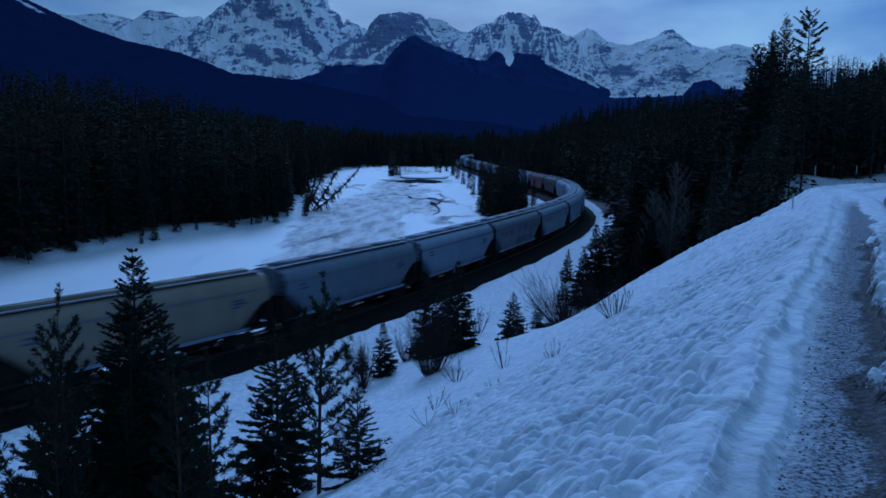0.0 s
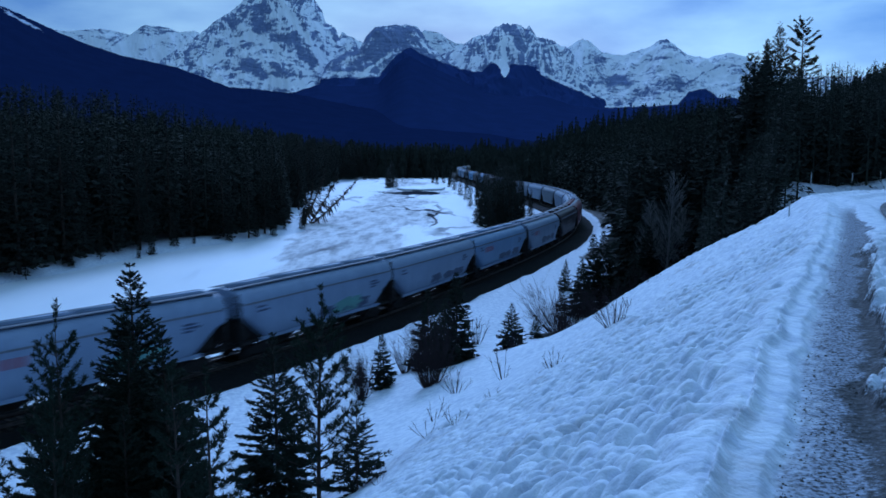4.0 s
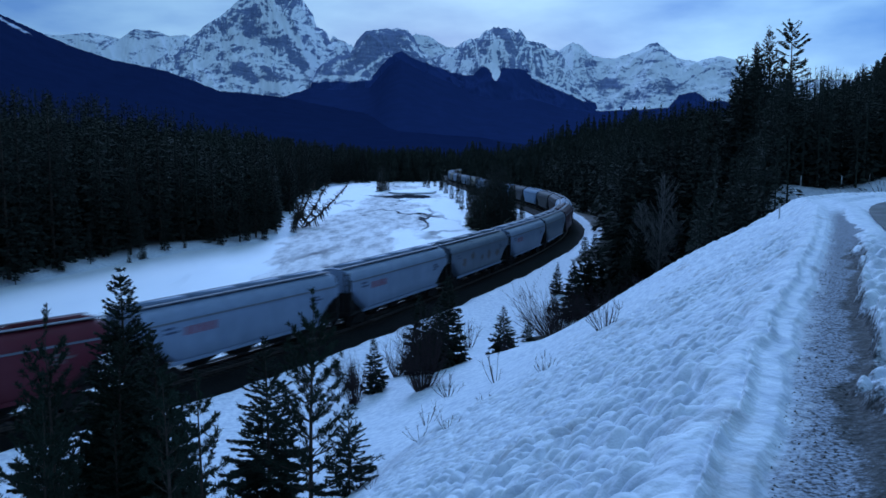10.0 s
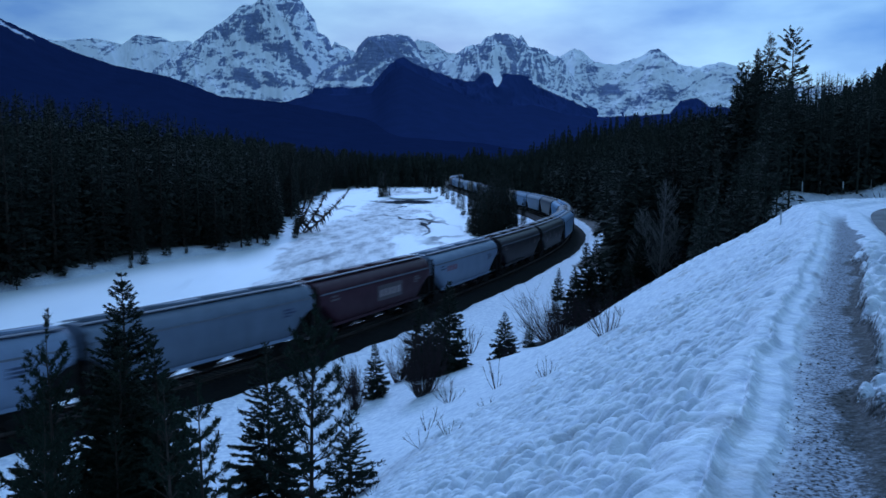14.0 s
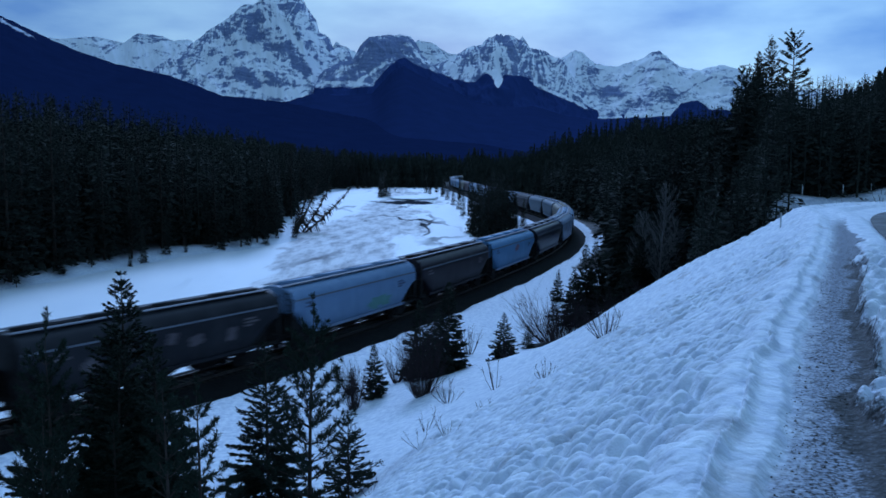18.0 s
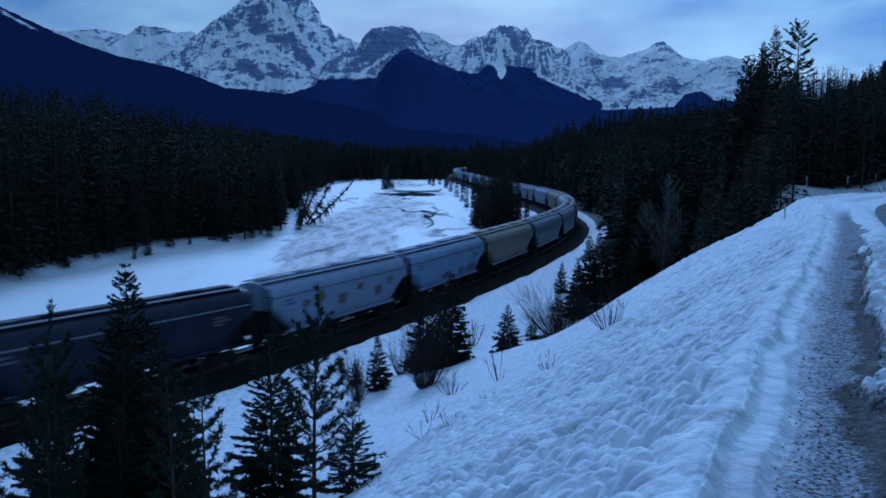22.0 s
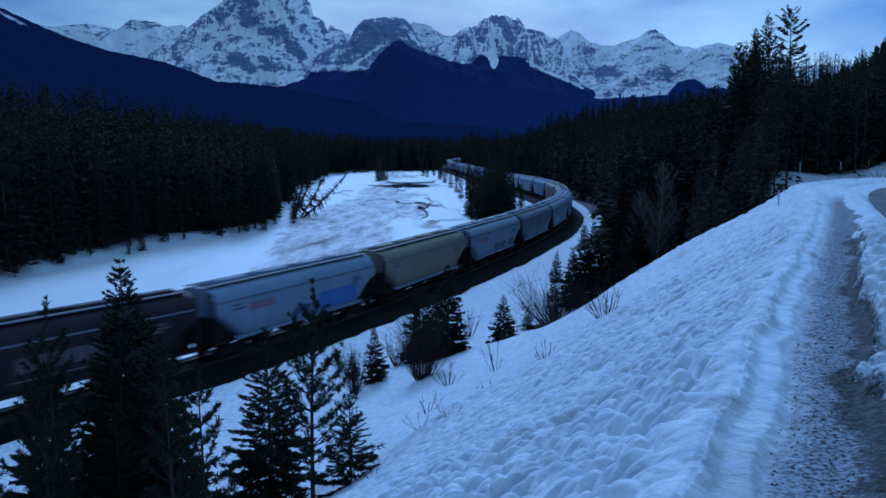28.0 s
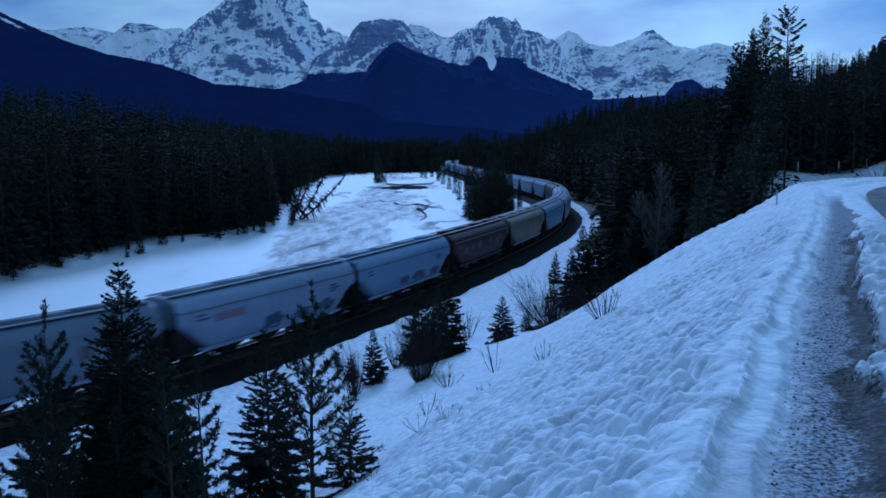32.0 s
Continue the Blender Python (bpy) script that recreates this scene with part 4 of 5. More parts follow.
def shrub(rng, h, spread, stems, lean=0.0, thick=0.012):
    """A leafless willow: many thin stems from one root, forking twice."""
    g, twigs = Geo(), Geo()
    for _ in range(stems):
        a = rng.random() * 6.28
        r = spread * math.sqrt(rng.random())
        L = h * rng.uniform(0.35, 1.05)
        t = np.linspace(0, 1, 5)
        end = np.array([math.cos(a) * r + lean * h * 0.5, math.sin(a) * r, L])
        pts = np.array([math.cos(a) * r, math.sin(a) * r, 0]) * 0.3 + end * t[:, None] * np.array([0.8, 0.8, 1.0]) + np.array([math.cos(a), math.sin(a), 0]) * (0.18 * r * t * (1 - t))[:, None] * 2
        g.tube(pts, thick * (1 - 0.75 * t), 3)
        for _ in range(6):
            q = rng.uniform(0.3, 0.95)
            p0 = np.array([np.interp(q, t, pts[:, c]) for c in range(3)])
            d = end / (np.linalg.norm(end) + 1e-6) + rng.normal(0, 0.4, 3)
            l2 = L * rng.uniform(0.15, 0.35)
            tt = np.linspace(0, 1, 3)
            twigs.tube(p0 + d * (l2 * tt)[:, None], thick * 0.55 * (1 - 0.7 * tt), 3)
    return g, twigs


def bare_tree(rng, h, spread):
    """A leafless aspen with a pale straight stem and fine ascending boughs."""
    trunk, boughs = Geo(), Geo()
    k = np.linspace(0, 1, 9)
    sway = np.stack([0.02 * h * np.sin(k * 4), 0.02 * h * np.cos(k * 3), h * k], 1)
    trunk.tube(sway, 0.011 * h * (1 - 0.9 * k) + 0.004, 6)
    for _ in range(150):
        f = rng.uniform(0.22, 0.97)
        a = rng.random() * 6.28
        L = spread * 0.72 * (1.04 - f) ** 0.6 * rng.uniform(0.6, 1.2)
        p0 = np.array([np.interp(f, k, sway[:, c]) for c in range(3)])
        t = np.linspace(0, 1, 4)
        out = np.array([math.cos(a), math.sin(a), 0])
        pts = p0 + out * (L * t)[:, None] + np.array([0, 0, 1.0]) * (L * (0.75 * t + 0.5 * t * t))[:, None]
        boughs.tube(pts, 0.010 * L * (1 - 0.85 * t) + 0.005, 3)
        for _ in range(6):
            q = rng.uniform(0.25, 0.95)
            s0 = np.array([np.interp(q, t, pts[:, c]) for c in range(3)])
            d = out * 0.6 + np.array([0, 0, 0.9]) + rng.normal(0, 0.45, 3)
            u = np.linspace(0, 1, 3)
            boughs.tube(s0 + d * (0.35 * L * u)[:, None], 0.006 * (1 - 0.7 * u) + 0.004, 3)
    return trunk, boughs


def tree_thing(name, parts, needles_mat, bark, label, category, group=""):
    root = tagged(new(name), label, category, group)
    parts[0].make("trunk", bark, root)
    parts[1].make("crown", needles_mat, root)
    return root


def stand(ob, x, y, turn=0.0, size=1.0, sink=0.05):
    ob.matrix_basis = pose(x, y, height(x, y) - sink, 0, 0, turn) @ Matrix.Scale(size, 4)
    return ob


def copy_stand(ob, x, y, turn=0.0, size=1.0, sink=0.05):
    c = copy_thing(ob, pose(x, y, height(x, y) - sink, 0, 0, turn))
    c.scale = (size, size, size)
    return c


rng = np.random.default_rng(7)
# spruces and pines on the slope right below the viewpoint
for x, y, top, R, kind in ((-7.8, 20.0, 10.15, 2.4, "spruce"), (-6.3, 18.0, 9.05, 1.35, "spruce"), (-6.9, 17.0, 7.6, 1.3, "spruce"), (-7.4, 18.4, 8.7, 2.0, "spruce"), (-4.1, 19.0, 8.75, 1.4, "spruce"), (-9.4, 19.0, 7.9, 1.6, "spruce"), (-1.86, 16.0, 8.05, 0.75, "spruce"),
                           (-8.2, 17.0, 9.0, 1.0, "pine"), (-7.5, 15.0, 7.9, 1.2, "pine"), (-4.5, 15.0, 8.5, 0.72, "pine"), (-4.75, 14.0, 8.8, 0.6, "sapling"), (-2.8, 17.0, 9.6, 1.25, "pine"), (-8.8, 14.6, 7.5, 1.2, "pine"), (-7.9, 14.2, 7.0, 1.1, "spruce"), (-7.0, 14.7, 6.9, 1.0, "spruce")):
    hh = top - height(x, y)
    if kind == "spruce":
        made = tree_thing("spruce_tree", conifer(rng, hh, R, int(hh * 5.2) + 8, 8, 260, 0.03, spray=0.15, wide=0.15, power=0.9, tuft=0.008), SPRUCE, BARK, "dark green spruce tree with drooping dense boughs on the snow slope", "tree", "trees below the viewpoint")
    elif kind == "pine":
        made = tree_thing("young_pine_tree", pine(rng, hh, R, max(5, int(hh * 2.4)), 5, 0.12, 0.12), PINE, BARK, "young green pine with upswept long-needled boughs", "tree", "trees below the viewpoint")
    else:
        made = tree_thing("young_pine_tree", pine(rng, hh, R, 8, 4, 0.25, 0.12, 0.9, 0.6, 7), PINE, BARK, "thin sparse pine sapling with bare grey-brown boughs", "tree", "trees below the viewpoint")
    stand(made, x, y, rng.uniform(0, 360))

# small firs at the foot of the slope
FIRS = ((3.6, 48.7, 2.75, 1.05), (-1.3, 46.6, 4.5, 1.0), (0.3, 46.2, 5.2, 1.25), (-0.4, 44.8, 3.9, 1.0), (-5.0, 44.5, 1.5, 0.5), (-3.5, 42.2, 3.0, 0.72), (5.6, 54.0, 1.6, 0.55), (-6.3, 48.7, 1.1, 0.5), (10.2, 65.0, 4.6, 1.0), (11.6, 67.5, 6.2, 1.3), (13.2, 72.0, 6.0, 1.4), (10.6, 77.0, 3.0, 1.2), (9.0, 66.5, 1.9, 0.8), (12.6, 62.5, 3.6, 1.0), (14.5, 66.0, 5.2, 1.3), (16.5, 70.0, 6.5, 1.4), (8.3, 61.0, 1.4, 0.5))
fir_kinds = []
for i in range(5):
    hh = (2.8, 4.2, 3.0, 1.6, 5.5)[i]
    R = (1.0, 1.15, 0.75, 0.6, 1.25)[i]
    fir_kinds.append((hh, tree_thing("fir_tree", conifer(rng, hh, R, int(hh * 7) + 8, 7, 55, 0.02, spray=0.28, wide=0.20), SPRUCE, BARK, "small dark fir tree standing in deep snow", "tree", "small firs at the foot of the slope")))
used = set()
for x, y, hh, R in FIRS:
    i = min(range(5), key=lambda q: abs(fir_kinds[q][0] - hh))
    if i in used:
        copy_stand(fir_kinds[i][1], x, y, rng.uniform(0, 360), hh / fir_kinds[i][0])
    else:
        used.add(i)
        stand(fir_kinds[i][1], x, y, rng.uniform(0, 360), hh / fir_kinds[i][0])
for i in range(5):
    if i not in used:
        stand(fir_kinds[i][1], 17.5 + i, 76.0, 0, 1.0)

# leafless willows
for x, y, hh, sp, n, ln in ((-4.4, 40.2, 2.4, 0.75, 90, 0), (-1.0, 38.2, 3.2, 1.25, 170, 0), (7.6, 56.0, 3.4, 2.4, 150, -0.3), (11.6, 59.0, 3.0, 1.9, 110, -0.3), (6.4, 48.0, 1.6, 0.7, 34, 0), (1.7, 54.0, 1.9, 0.8, 22, 0), (-2.6, 46.0, 2.0, 0.7, 26, 0), (3.6, 45.5, 0.9, 0.8, 20, 0), (0.2, 33.0, 0.9, 0.7, 14, 0), (2.0, 31.0, 1.2, 0.5, 8, 0), (13.5, 61.0, 3.2, 1.4, 60, 0), (15.4, 63.5, 3.4, 1.5, 60, 0), (12.2, 56.5, 1.8, 0.9, 30, 0), (-9.5, 52.0, 1.5, 0.8, 20, 0), (17.5, 61.5, 3.6, 1.5, 60, 0), (-0.6, 28.0, 0.8, 0.5, 8, 0), (21.5, 49.2, 1.0, 0.8, 20, 0), (23.6, 49.6, 1.2, 0.9, 24, 0), (26.2, 49.8, 1.1, 0.9, 22, 0), (28.4, 49.5, 1.0, 0.8, 20, 0), (19.9, 48.3, 1.3, 0.7, 20, 0), (4.8, 24.5, 1.0, 0.55, 26, -0.3), (2.5, 19.8, 0.5, 0.3, 14, 0), (0.1, 16.5, 0.35, 0.3, 7, 0), (-0.5, 17.5, 0.4, 0.4, 8, 0), (1.2, 22.0, 0.4, 0.4, 8, 0), (-1.3, 14.6, 0.3, 0.3, 6, 0), (6.3, 29.0, 0.5, 0.5, 10, 0), (8.6, 36.0, 0.6, 0.6, 12, 0), (10.0, 40.5, 0.9, 0.8, 20, 0), (9.0, 44.0, 1.1, 0.8, 24, 0)):
    stems, twigs = shrub(rng, hh, sp, n, ln, 0.006 if hh < 0.7 else 0.011 if y < 45 else 0.018)
    willow = tagged(new("willow_shrub"), "leafless red-brown willow shrub in the snow" if hh > 0.7 else "low bare twigs poking out of the snow", "shrub", "willow shrubs")
    tagged(stems.make("stemwork", TWIG, willow), kind="stuff")
    tagged(twigs.make("twigwork", TWIG, willow), kind="stuff")
    stand(willow, x, y)

# fallen log under the snow, at the slope's foot
log = Geo()
k = np.linspace(0, 1, 6)
log.tube(np.stack([k * 3.6, 1.3 * k, 0.12 + 0.25 * k], 1), 0.16 - 0.05 * k, 8)
tagged(stand(log.make("fallen_log", GREYBARK), 5.6, 54.6, 10), "grey fallen log half buried in snow", "log")

# leafless aspens at the wood's edge
for x, y, hh in ((18.6, 71.0, 11.0), (17.2, 72.5, 8.5), (20.3, 73.0, 8.0)):
    made = tree_thing("aspen_tree", bare_tree(rng, hh, hh * 0.27), ASPEN, ASPEN, "tall leafless aspen with pale grey bark", "tree", "aspens at the wood's edge")
    made.children[1].name = "branchwork"
    stand(made, x, y, rng.uniform(0, 360))

# leaning dead spruces over the river
for x, y, lean_x, L, n in ((-29.3, 172.0, 52, 13.5, 150), (-29.8, 173.5, 37, 12.5, 120), (-31.2, 175.0, 30, 12.0, 120), (-30.4, 170.0, 20, 9.0, 80)):
    tr, bo = Geo(), Geo()
    k = np.linspace(0, 1, 7)
    bow = np.stack([-0.10 * L * k ** 2.2, 0 * k, L * k], 1)
    tr.tube(bow, 0.24 * (1 - 0.8 * k), 6)
    for _ in range(n):
        f, a = rng.uniform(0.12, 0.99), rng.random() * 6.28
        l2 = 2.0 * (1.15 - f) * rng.uniform(0.5, 1.2)
        t = np.linspace(0, 1, 3)
        p0 = np.array([np.interp(f, k, bow[:, c]) for c in range(3)])
        bo.tube(p0 + np.array([math.cos(a), math.sin(a), -0.35]) * (l2 * t)[:, None], 0.11 * (1 - 0.7 * t), 3)
    root = tagged(new("leaning_dead_tree"), "bare dead spruce leaning out over the frozen river", "tree", "leaning dead trees")
    tr.make("trunk", BARK, root)
    tagged(bo.make("branchwork", BARK, root), kind="stuff")
    root.matrix_basis = pose(x, y, height(x, y) - 0.1, 0, lean_x, rng.uniform(-12, 12))
# two pale snags on the point upriver
for x, y, hh in ((-27.6, 372.0, 10.0), (-29.0, 376.0, 8.0)):
    g = Geo()
    k = np.linspace(0, 1, 5)
    g.tube(np.stack([0.3 * k, 0 * k, hh * k], 1), 0.26 * (1 - 0.6 * k), 6)
    for _ in range(14):
        f, a = rng.uniform(0.3, 0.95), rng.random() * 6.28
        t = np.linspace(0, 1, 3)
        g.tube(np.array([0, 0, f * hh]) + np.array([math.cos(a), math.sin(a), 0.3]) * (1.6 * (1.1 - f) * t)[:, None], 0.12 * (1 - 0.6 * t), 3)
    tagged(stand(g.make("dead_snag", GREYBARK), x, y), "pale barkless dead tree standing at the river", "tree", "dead snags")

# wood-edge conifers as trees of their own
edge_kinds = []
for i in range(5):
    edge_kinds.append(tree_thing("conifer_tree", conifer(rng, 18, (2.1, 2.5, 1.9, 2.3, 1.8)[i], 46, 6, 30, (0.03, 0.06, 0.10, 0.02, 0.12)[i], spray=0.27, wide=0.17, power=0.8, gaps=0.12), WOODS, BARK, "tall dark spruce at the edge of the wood", "tree", "trees at the wood's edge"))
placed = [0] * 5


def edge_tree(x, y, hh, turn=None):
    i = int(rng.integers(0, 5))
    turn = rng.uniform(0, 360) if turn is None else turn
    if placed[i]:
        copy_stand(edge_kinds[i], x, y, turn, hh / 18)
    else:
        placed[i] = 1
        stand(edge_kinds[i], x, y, turn, hh / 18)


bank_t = np.concatenate([[0], np.cumsum(np.hypot(*np.diff(BANK, axis=0).T))])
for q in np.arange(118, 560, 4.2):
    x, y = np.interp(q, bank_t, BANK[:, 0]), np.interp(q, bank_t, BANK[:, 1])
    edge_tree(x - rng.uniform(0.5, 4.5) - (4.0 if 160 < y < 200 else 0.0), y + rng.uniform(-1.5, 1.5), min(24, float(wood_top(x, y, LEFT_WOOD)) - height(x, y)) * rng.uniform(0.66, 0.97))
for q in np.arange(120, 240, 6.0):
    x, y = np.interp(q, bank_t, BANK[:, 0]), np.interp(q, bank_t, BANK[:, 1])
    edge_tree(x - rng.uniform(-1.5, 1.0), y + rng.uniform(-2, 2), rng.uniform(2.5, 6))
# trees on the point upriver
for x, y, hh in ((-26.6, 347, 11), (-24.9, 351, 12.5), (-25.8, 355, 13), (-27.6, 358, 9), (-23.9, 356, 8), (-50, 436, 10), (-53, 444, 12), (-47, 450, 9), (-8, 455, 8), (-5, 462, 10), (-11, 470, 12), (-17, 466, 7), (-58, 462, 12), (-55, 470, 13), (-44, 460, 13), (-42, 464, 14), (-36, 462, 12), (-46, 466, 12), (-34, 468, 11), (-30, 472, 12), (-26, 476, 11), (-20, 478, 12), (-14, 480, 11)):
    edge_tree(x, y, hh)
# clump inside the bend
for q in range(34):
    f = rng.random()
    edge_tree(6.5 + 8.5 * f + rng.uniform(-1.5, 1.5), 162 + 30 * f + rng.uniform(-4, 22), rng.uniform(7.5, 13.5))
for x, y, hh in ((7.2, 160, 10), (8.6, 163, 11.5), (10.2, 166, 12), (11.8, 170, 12.5), (9.0, 170, 12), (13.4, 176, 12), (12.4, 184, 12.5), (15.0, 182, 10.5), (6.2, 166, 9), (16.0, 190, 7), (17.6, 188, 6), (18.4, 193, 6.5), (14.2, 196, 12), (10.5, 190, 12.5), (8.0, 200, 12), (12.5, 205, 12.5), (5.0, 225, 9), (7.5, 232, 10), (9.5, 245, 11), (4.5, 262, 8), (8.0, 270, 9), (3.0, 290, 8), (10.0, 300, 9), (1.0, 330, 8), (6.0, 340, 9), (-1.0, 360, 8), (2.0, 388, 8), (-1.0, 394, 9), (-4.0, 400, 9), (-7.0, 392, 8), (0.0, 402, 10), (-9.0, 405, 9)):
    edge_tree(x, y, hh)
# tall trees behind the crest of the slope
for x, y, top in ((29.6, 86, 19.5), (26.2, 82, 18.4), (24.0, 80, 17.6), (32.8, 86, 19.0), (22.4, 84, 16.8), (36.5, 84, 17.6), (38.8, 88, 18.4), (27.4, 76, 17.4), (30.4, 78, 18.2), (24.4, 72, 15.6), (33.5, 80, 18.0), (35.6, 79, 17.0), (21.2, 78, 15.8), (29.0, 74, 16.6), (32.4, 74, 16.8), (26.6, 70, 15.0), (20.0, 88, 16.2)):
    edge_tree(x, y, top - height(x, y))
for x, y, top, R, lowest in ((28.6, 82.0, 22.4, 2.6, 0.1), (31.6, 82.0, 24.9, 3.0, 0.08)):
    hh = top - height(x, y)
    made = tree_thing("tall_pine_tree", conifer(rng, hh, R, 44, 6, 90, lowest, lift=0.22, power=0.72, spray=0.17, wide=0.17, gaps=0.14, tuft=0.010), SPRUCE, BARK, "tall dark pine with dense tufted boughs", "tree", "tall pines above the crest")
    stand(made, x, y, rng.uniform(0, 360))
crown_pine = tree_thing("tall_pine_tree", conifer(rng, 16.0, 2.9, 20, 5, 70, 0.36, lift=0.10, power=0.28, spray=0.20, wide=0.20, gaps=0.30, tuft=0.012), SPRUCE, BARK, "tall slender pine with a sparse ragged crown", "tree", "tall pines above the crest")
stand(crown_pine, 32.8, 80.0, 40, (25.3 - height(32.8, 80.0)) / 16.0)


# ---- far woods: too many to count ----
def simple_conifer(r, tiers=11, n=7):
    """A unit-high conifer of jagged overlapping skirts."""
    V, F, c = [], [], 0
    for t in range(tiers):
        f0 = 0.05 + 0.9 * (t / tiers) ** 0.95
        R = 0.135 * (1 - f0) ** 0.8 * r.uniform(0.8, 1.2) + 0.006
        drop = 0.055 + 0.05 * (1 - f0)
        a = r.random() * 6.28 + np.linspace(0, 6.283, 2 * n, endpoint=False)
        rad = np.where(np.arange(2 * n) % 2 == 0, R * r.uniform(0.75, 1.25, 2 * n), R * 0.45)
        zz = np.where(np.arange(2 * n) % 2 == 0, f0 - drop * r.uniform(0.2, 0.9, 2 * n), f0)
        V.append(np.concatenate([np.stack([rad * np.cos(a), rad * np.sin(a), zz], 1), [(0, 0, f0 + 0.10 * (1.05 - f0) + 0.03)]]))
        F += [(c + i, c + (i + 1) % (2 * n), c + 2 * n) for i in range(2 * n)]
        c += 2 * n + 1
    return np.concatenate(V), np.array(F)


def spray_conifer(r, n):
    """A unit-high conifer of many small drooping sprays round its stem."""
    f = 0.04 + 0.95 * r.random(n) ** 1.25
    a = r.random(n) * 6.28
    R = 0.125 * (1 - f) ** 0.8 + 0.008
    out = np.stack([np.cos(a), np.sin(a), 0 * a], 1)
    base = out * (R * r.uniform(0.0, 0.75, n))[:, None]
    base[:, 2] = f
    way = out + r.normal(0, 0.45, (n, 3))
    way[:, 2] = r.normal(-0.35, 0.25, n) + 1.1 * f ** 3
    ln = R * r.uniform(0.4, 0.8, n) + 0.010
    g = Geo()
    g.leaves(base, way, ln, ln * r.uniform(0.10, 0.24, n), np.array([0, 0, 1.0]) + r.normal(0, 0.5, (n, 3)))
    t = np.linspace(0, 1, 3)
    g.tube(np.stack([0 * t, 0 * t, t], 1), 0.010 * (1 - t) + 0.001, 4)
    return np.concatenate(g.v), np.array(g.f)


def far_woods(name, label, pts, lo, hi, seed, tiers=11, points=7, sprays=0, line=None):
    r = np.random.default_rng(seed)
    kinds = [spray_conifer(r, sprays) if sprays else simple_conifer(r, tiers, points) for _ in range(8)]
    z = terrain(pts[:, 0], pts[:, 1])[0]
    which, size, turn, fat = r.integers(0, 8, len(pts)), r.uniform(lo, hi, len(pts)), r.random(len(pts)) * 6.28, r.uniform(0.7, 1.3, len(pts))
    if line is not None:
        size = np.clip((wood_top(pts[:, 0], pts[:, 1], line) - z) * r.uniform(0.74, 1.03, len(pts)), lo, hi)
    VV, FF, c = [], [], 0
    for (x, y), zz, w, s, a, b in zip(pts, z, which, size, turn, fat):
        v, f = kinds[w]
        ca, sa = math.cos(a) * s * b, math.sin(a) * s * b
        VV.append(np.stack([x + v[:, 0] * ca - v[:, 1] * sa, y + v[:, 0] * sa + v[:, 1] * ca, zz - 0.2 + v[:, 2] * s], 1))
        FF.append(f + c)
        c += len(v)
    tagged(add_mesh(name, np.concatenate(VV), np.concatenate(FF), WOODS), label, "forest", kind="stuff")


def scatter(r, n, x0, x1, y0, y1, keep):
    x, y = r.uniform(x0, x1, n), r.uniform(y0, y1, n)
    m = keep(x, y)
    return np.stack([x[m], y[m]], 1)


def track_side(x, y):
    return line_distance(x, y, track_x[::4], track_y[::4])


def bank_side(x, y):
    return line_distance(x, y, BANK[:, 0], BANK[:, 1])


def shelf_side(x, y):
    return line_distance(x, y, SHOULDER[:, 0], SHOULDER[:, 1])


r = np.random.default_rng(21)
in_left = lambda x, y: (bank_side(x, y) > 3.5) & (track_side(x, y) > 12) & (np.abs(x) < 0.75 * y + 10)
far_woods("far_woods", "dense dark spruce forest on the far river bank", scatter(r, 1500, -160, -25, 80, 190, in_left), 11, 26, 1, sprays=220, line=LEFT_WOOD)
far_woods("far_woods", "dark spruce forest farther up the river bank", scatter(r, 2100, -330, -28, 170, 560, in_left), 9, 26, 6, line=LEFT_WOOD)
in_far = lambda x, y: (np.abs(track_side(x, y)) > 7) & (np.abs(x) < 0.62 * y) & ((bank_side(x, y) > 3) | (y > 488))
far_woods("far_woods", "dark conifer forest filling the valley floor", np.concatenate([scatter(r, 2300, -420, 420, 480, 1250, in_far), scatter(r, 260, -75, 25, 488, 530, in_far)]), 15, 24, 2)
in_right = lambda x, y: (track_side(x, y) < np.where(y < 140, -11.0, -6.0)) & (shelf_side(x, y) > 4) & (y > 70) & (x < 0.34 * y + 3) & ((x > 0.21 * y) | (y > 100)) & ((y > 77) | (x < 0.23 * y) | (x > 0.29 * y)) & (x < 0.75 * y + 10) & (np.abs(track_side(x, y)) > 7)
far_woods("far_woods", "dense dark spruce forest beside the railway bend", scatter(r, 400, 14, 40, 70, 105, in_right), 11.5, 15.5, 3, sprays=600)
far_woods("far_woods", "dense dark spruces outside the railway bend", scatter(r, 1500, 14, 150, 100, 260, in_right), 13, 18, 9, sprays=200)
far_woods("far_woods", "dark conifer forest beyond the railway bend", scatter(r, 1300, 10, 220, 240, 560, in_right), 13, 19, 7)
on_hill = lambda x, y: (np.hypot(x, y) > 130) & (np.hypot(x, y) < 345) & (track_side(x, y) < -20) & (x < 0.8 * y)
far_woods("far_woods", "dark conifer forest on the hillside", scatter(r, 2600, 12, 230, 110, 340, on_hill), 9, 17, 12, line=RIGHT_WOOD)
on_shelf = lambda x, y: (y > 50.6 + 0.8 * np.sin(x)) & (x < 0.9 * y) & (x > 0.345 * y)
far_woods("far_woods", "dark spruce forest climbing beyond the road", np.concatenate([scatter(r, 1200, 18, 150, 51, 230, on_shelf), scatter(r, 900, 18, 75, 52, 110, on_shelf), scatter(r, 500, 18, 48, 50, 58, on_shelf)]), 4.0, 7.8, 4, sprays=150)
far_woods("far_woods", "young dark spruces behind the crest of the slope", scatter(r, 500, 13, 30, 45.5, 80, lambda x, y: (x > 0.30 * y) & (x < 0.415 * y) & (y > 45.5)), 4.5, 8.5, 8, sprays=260)


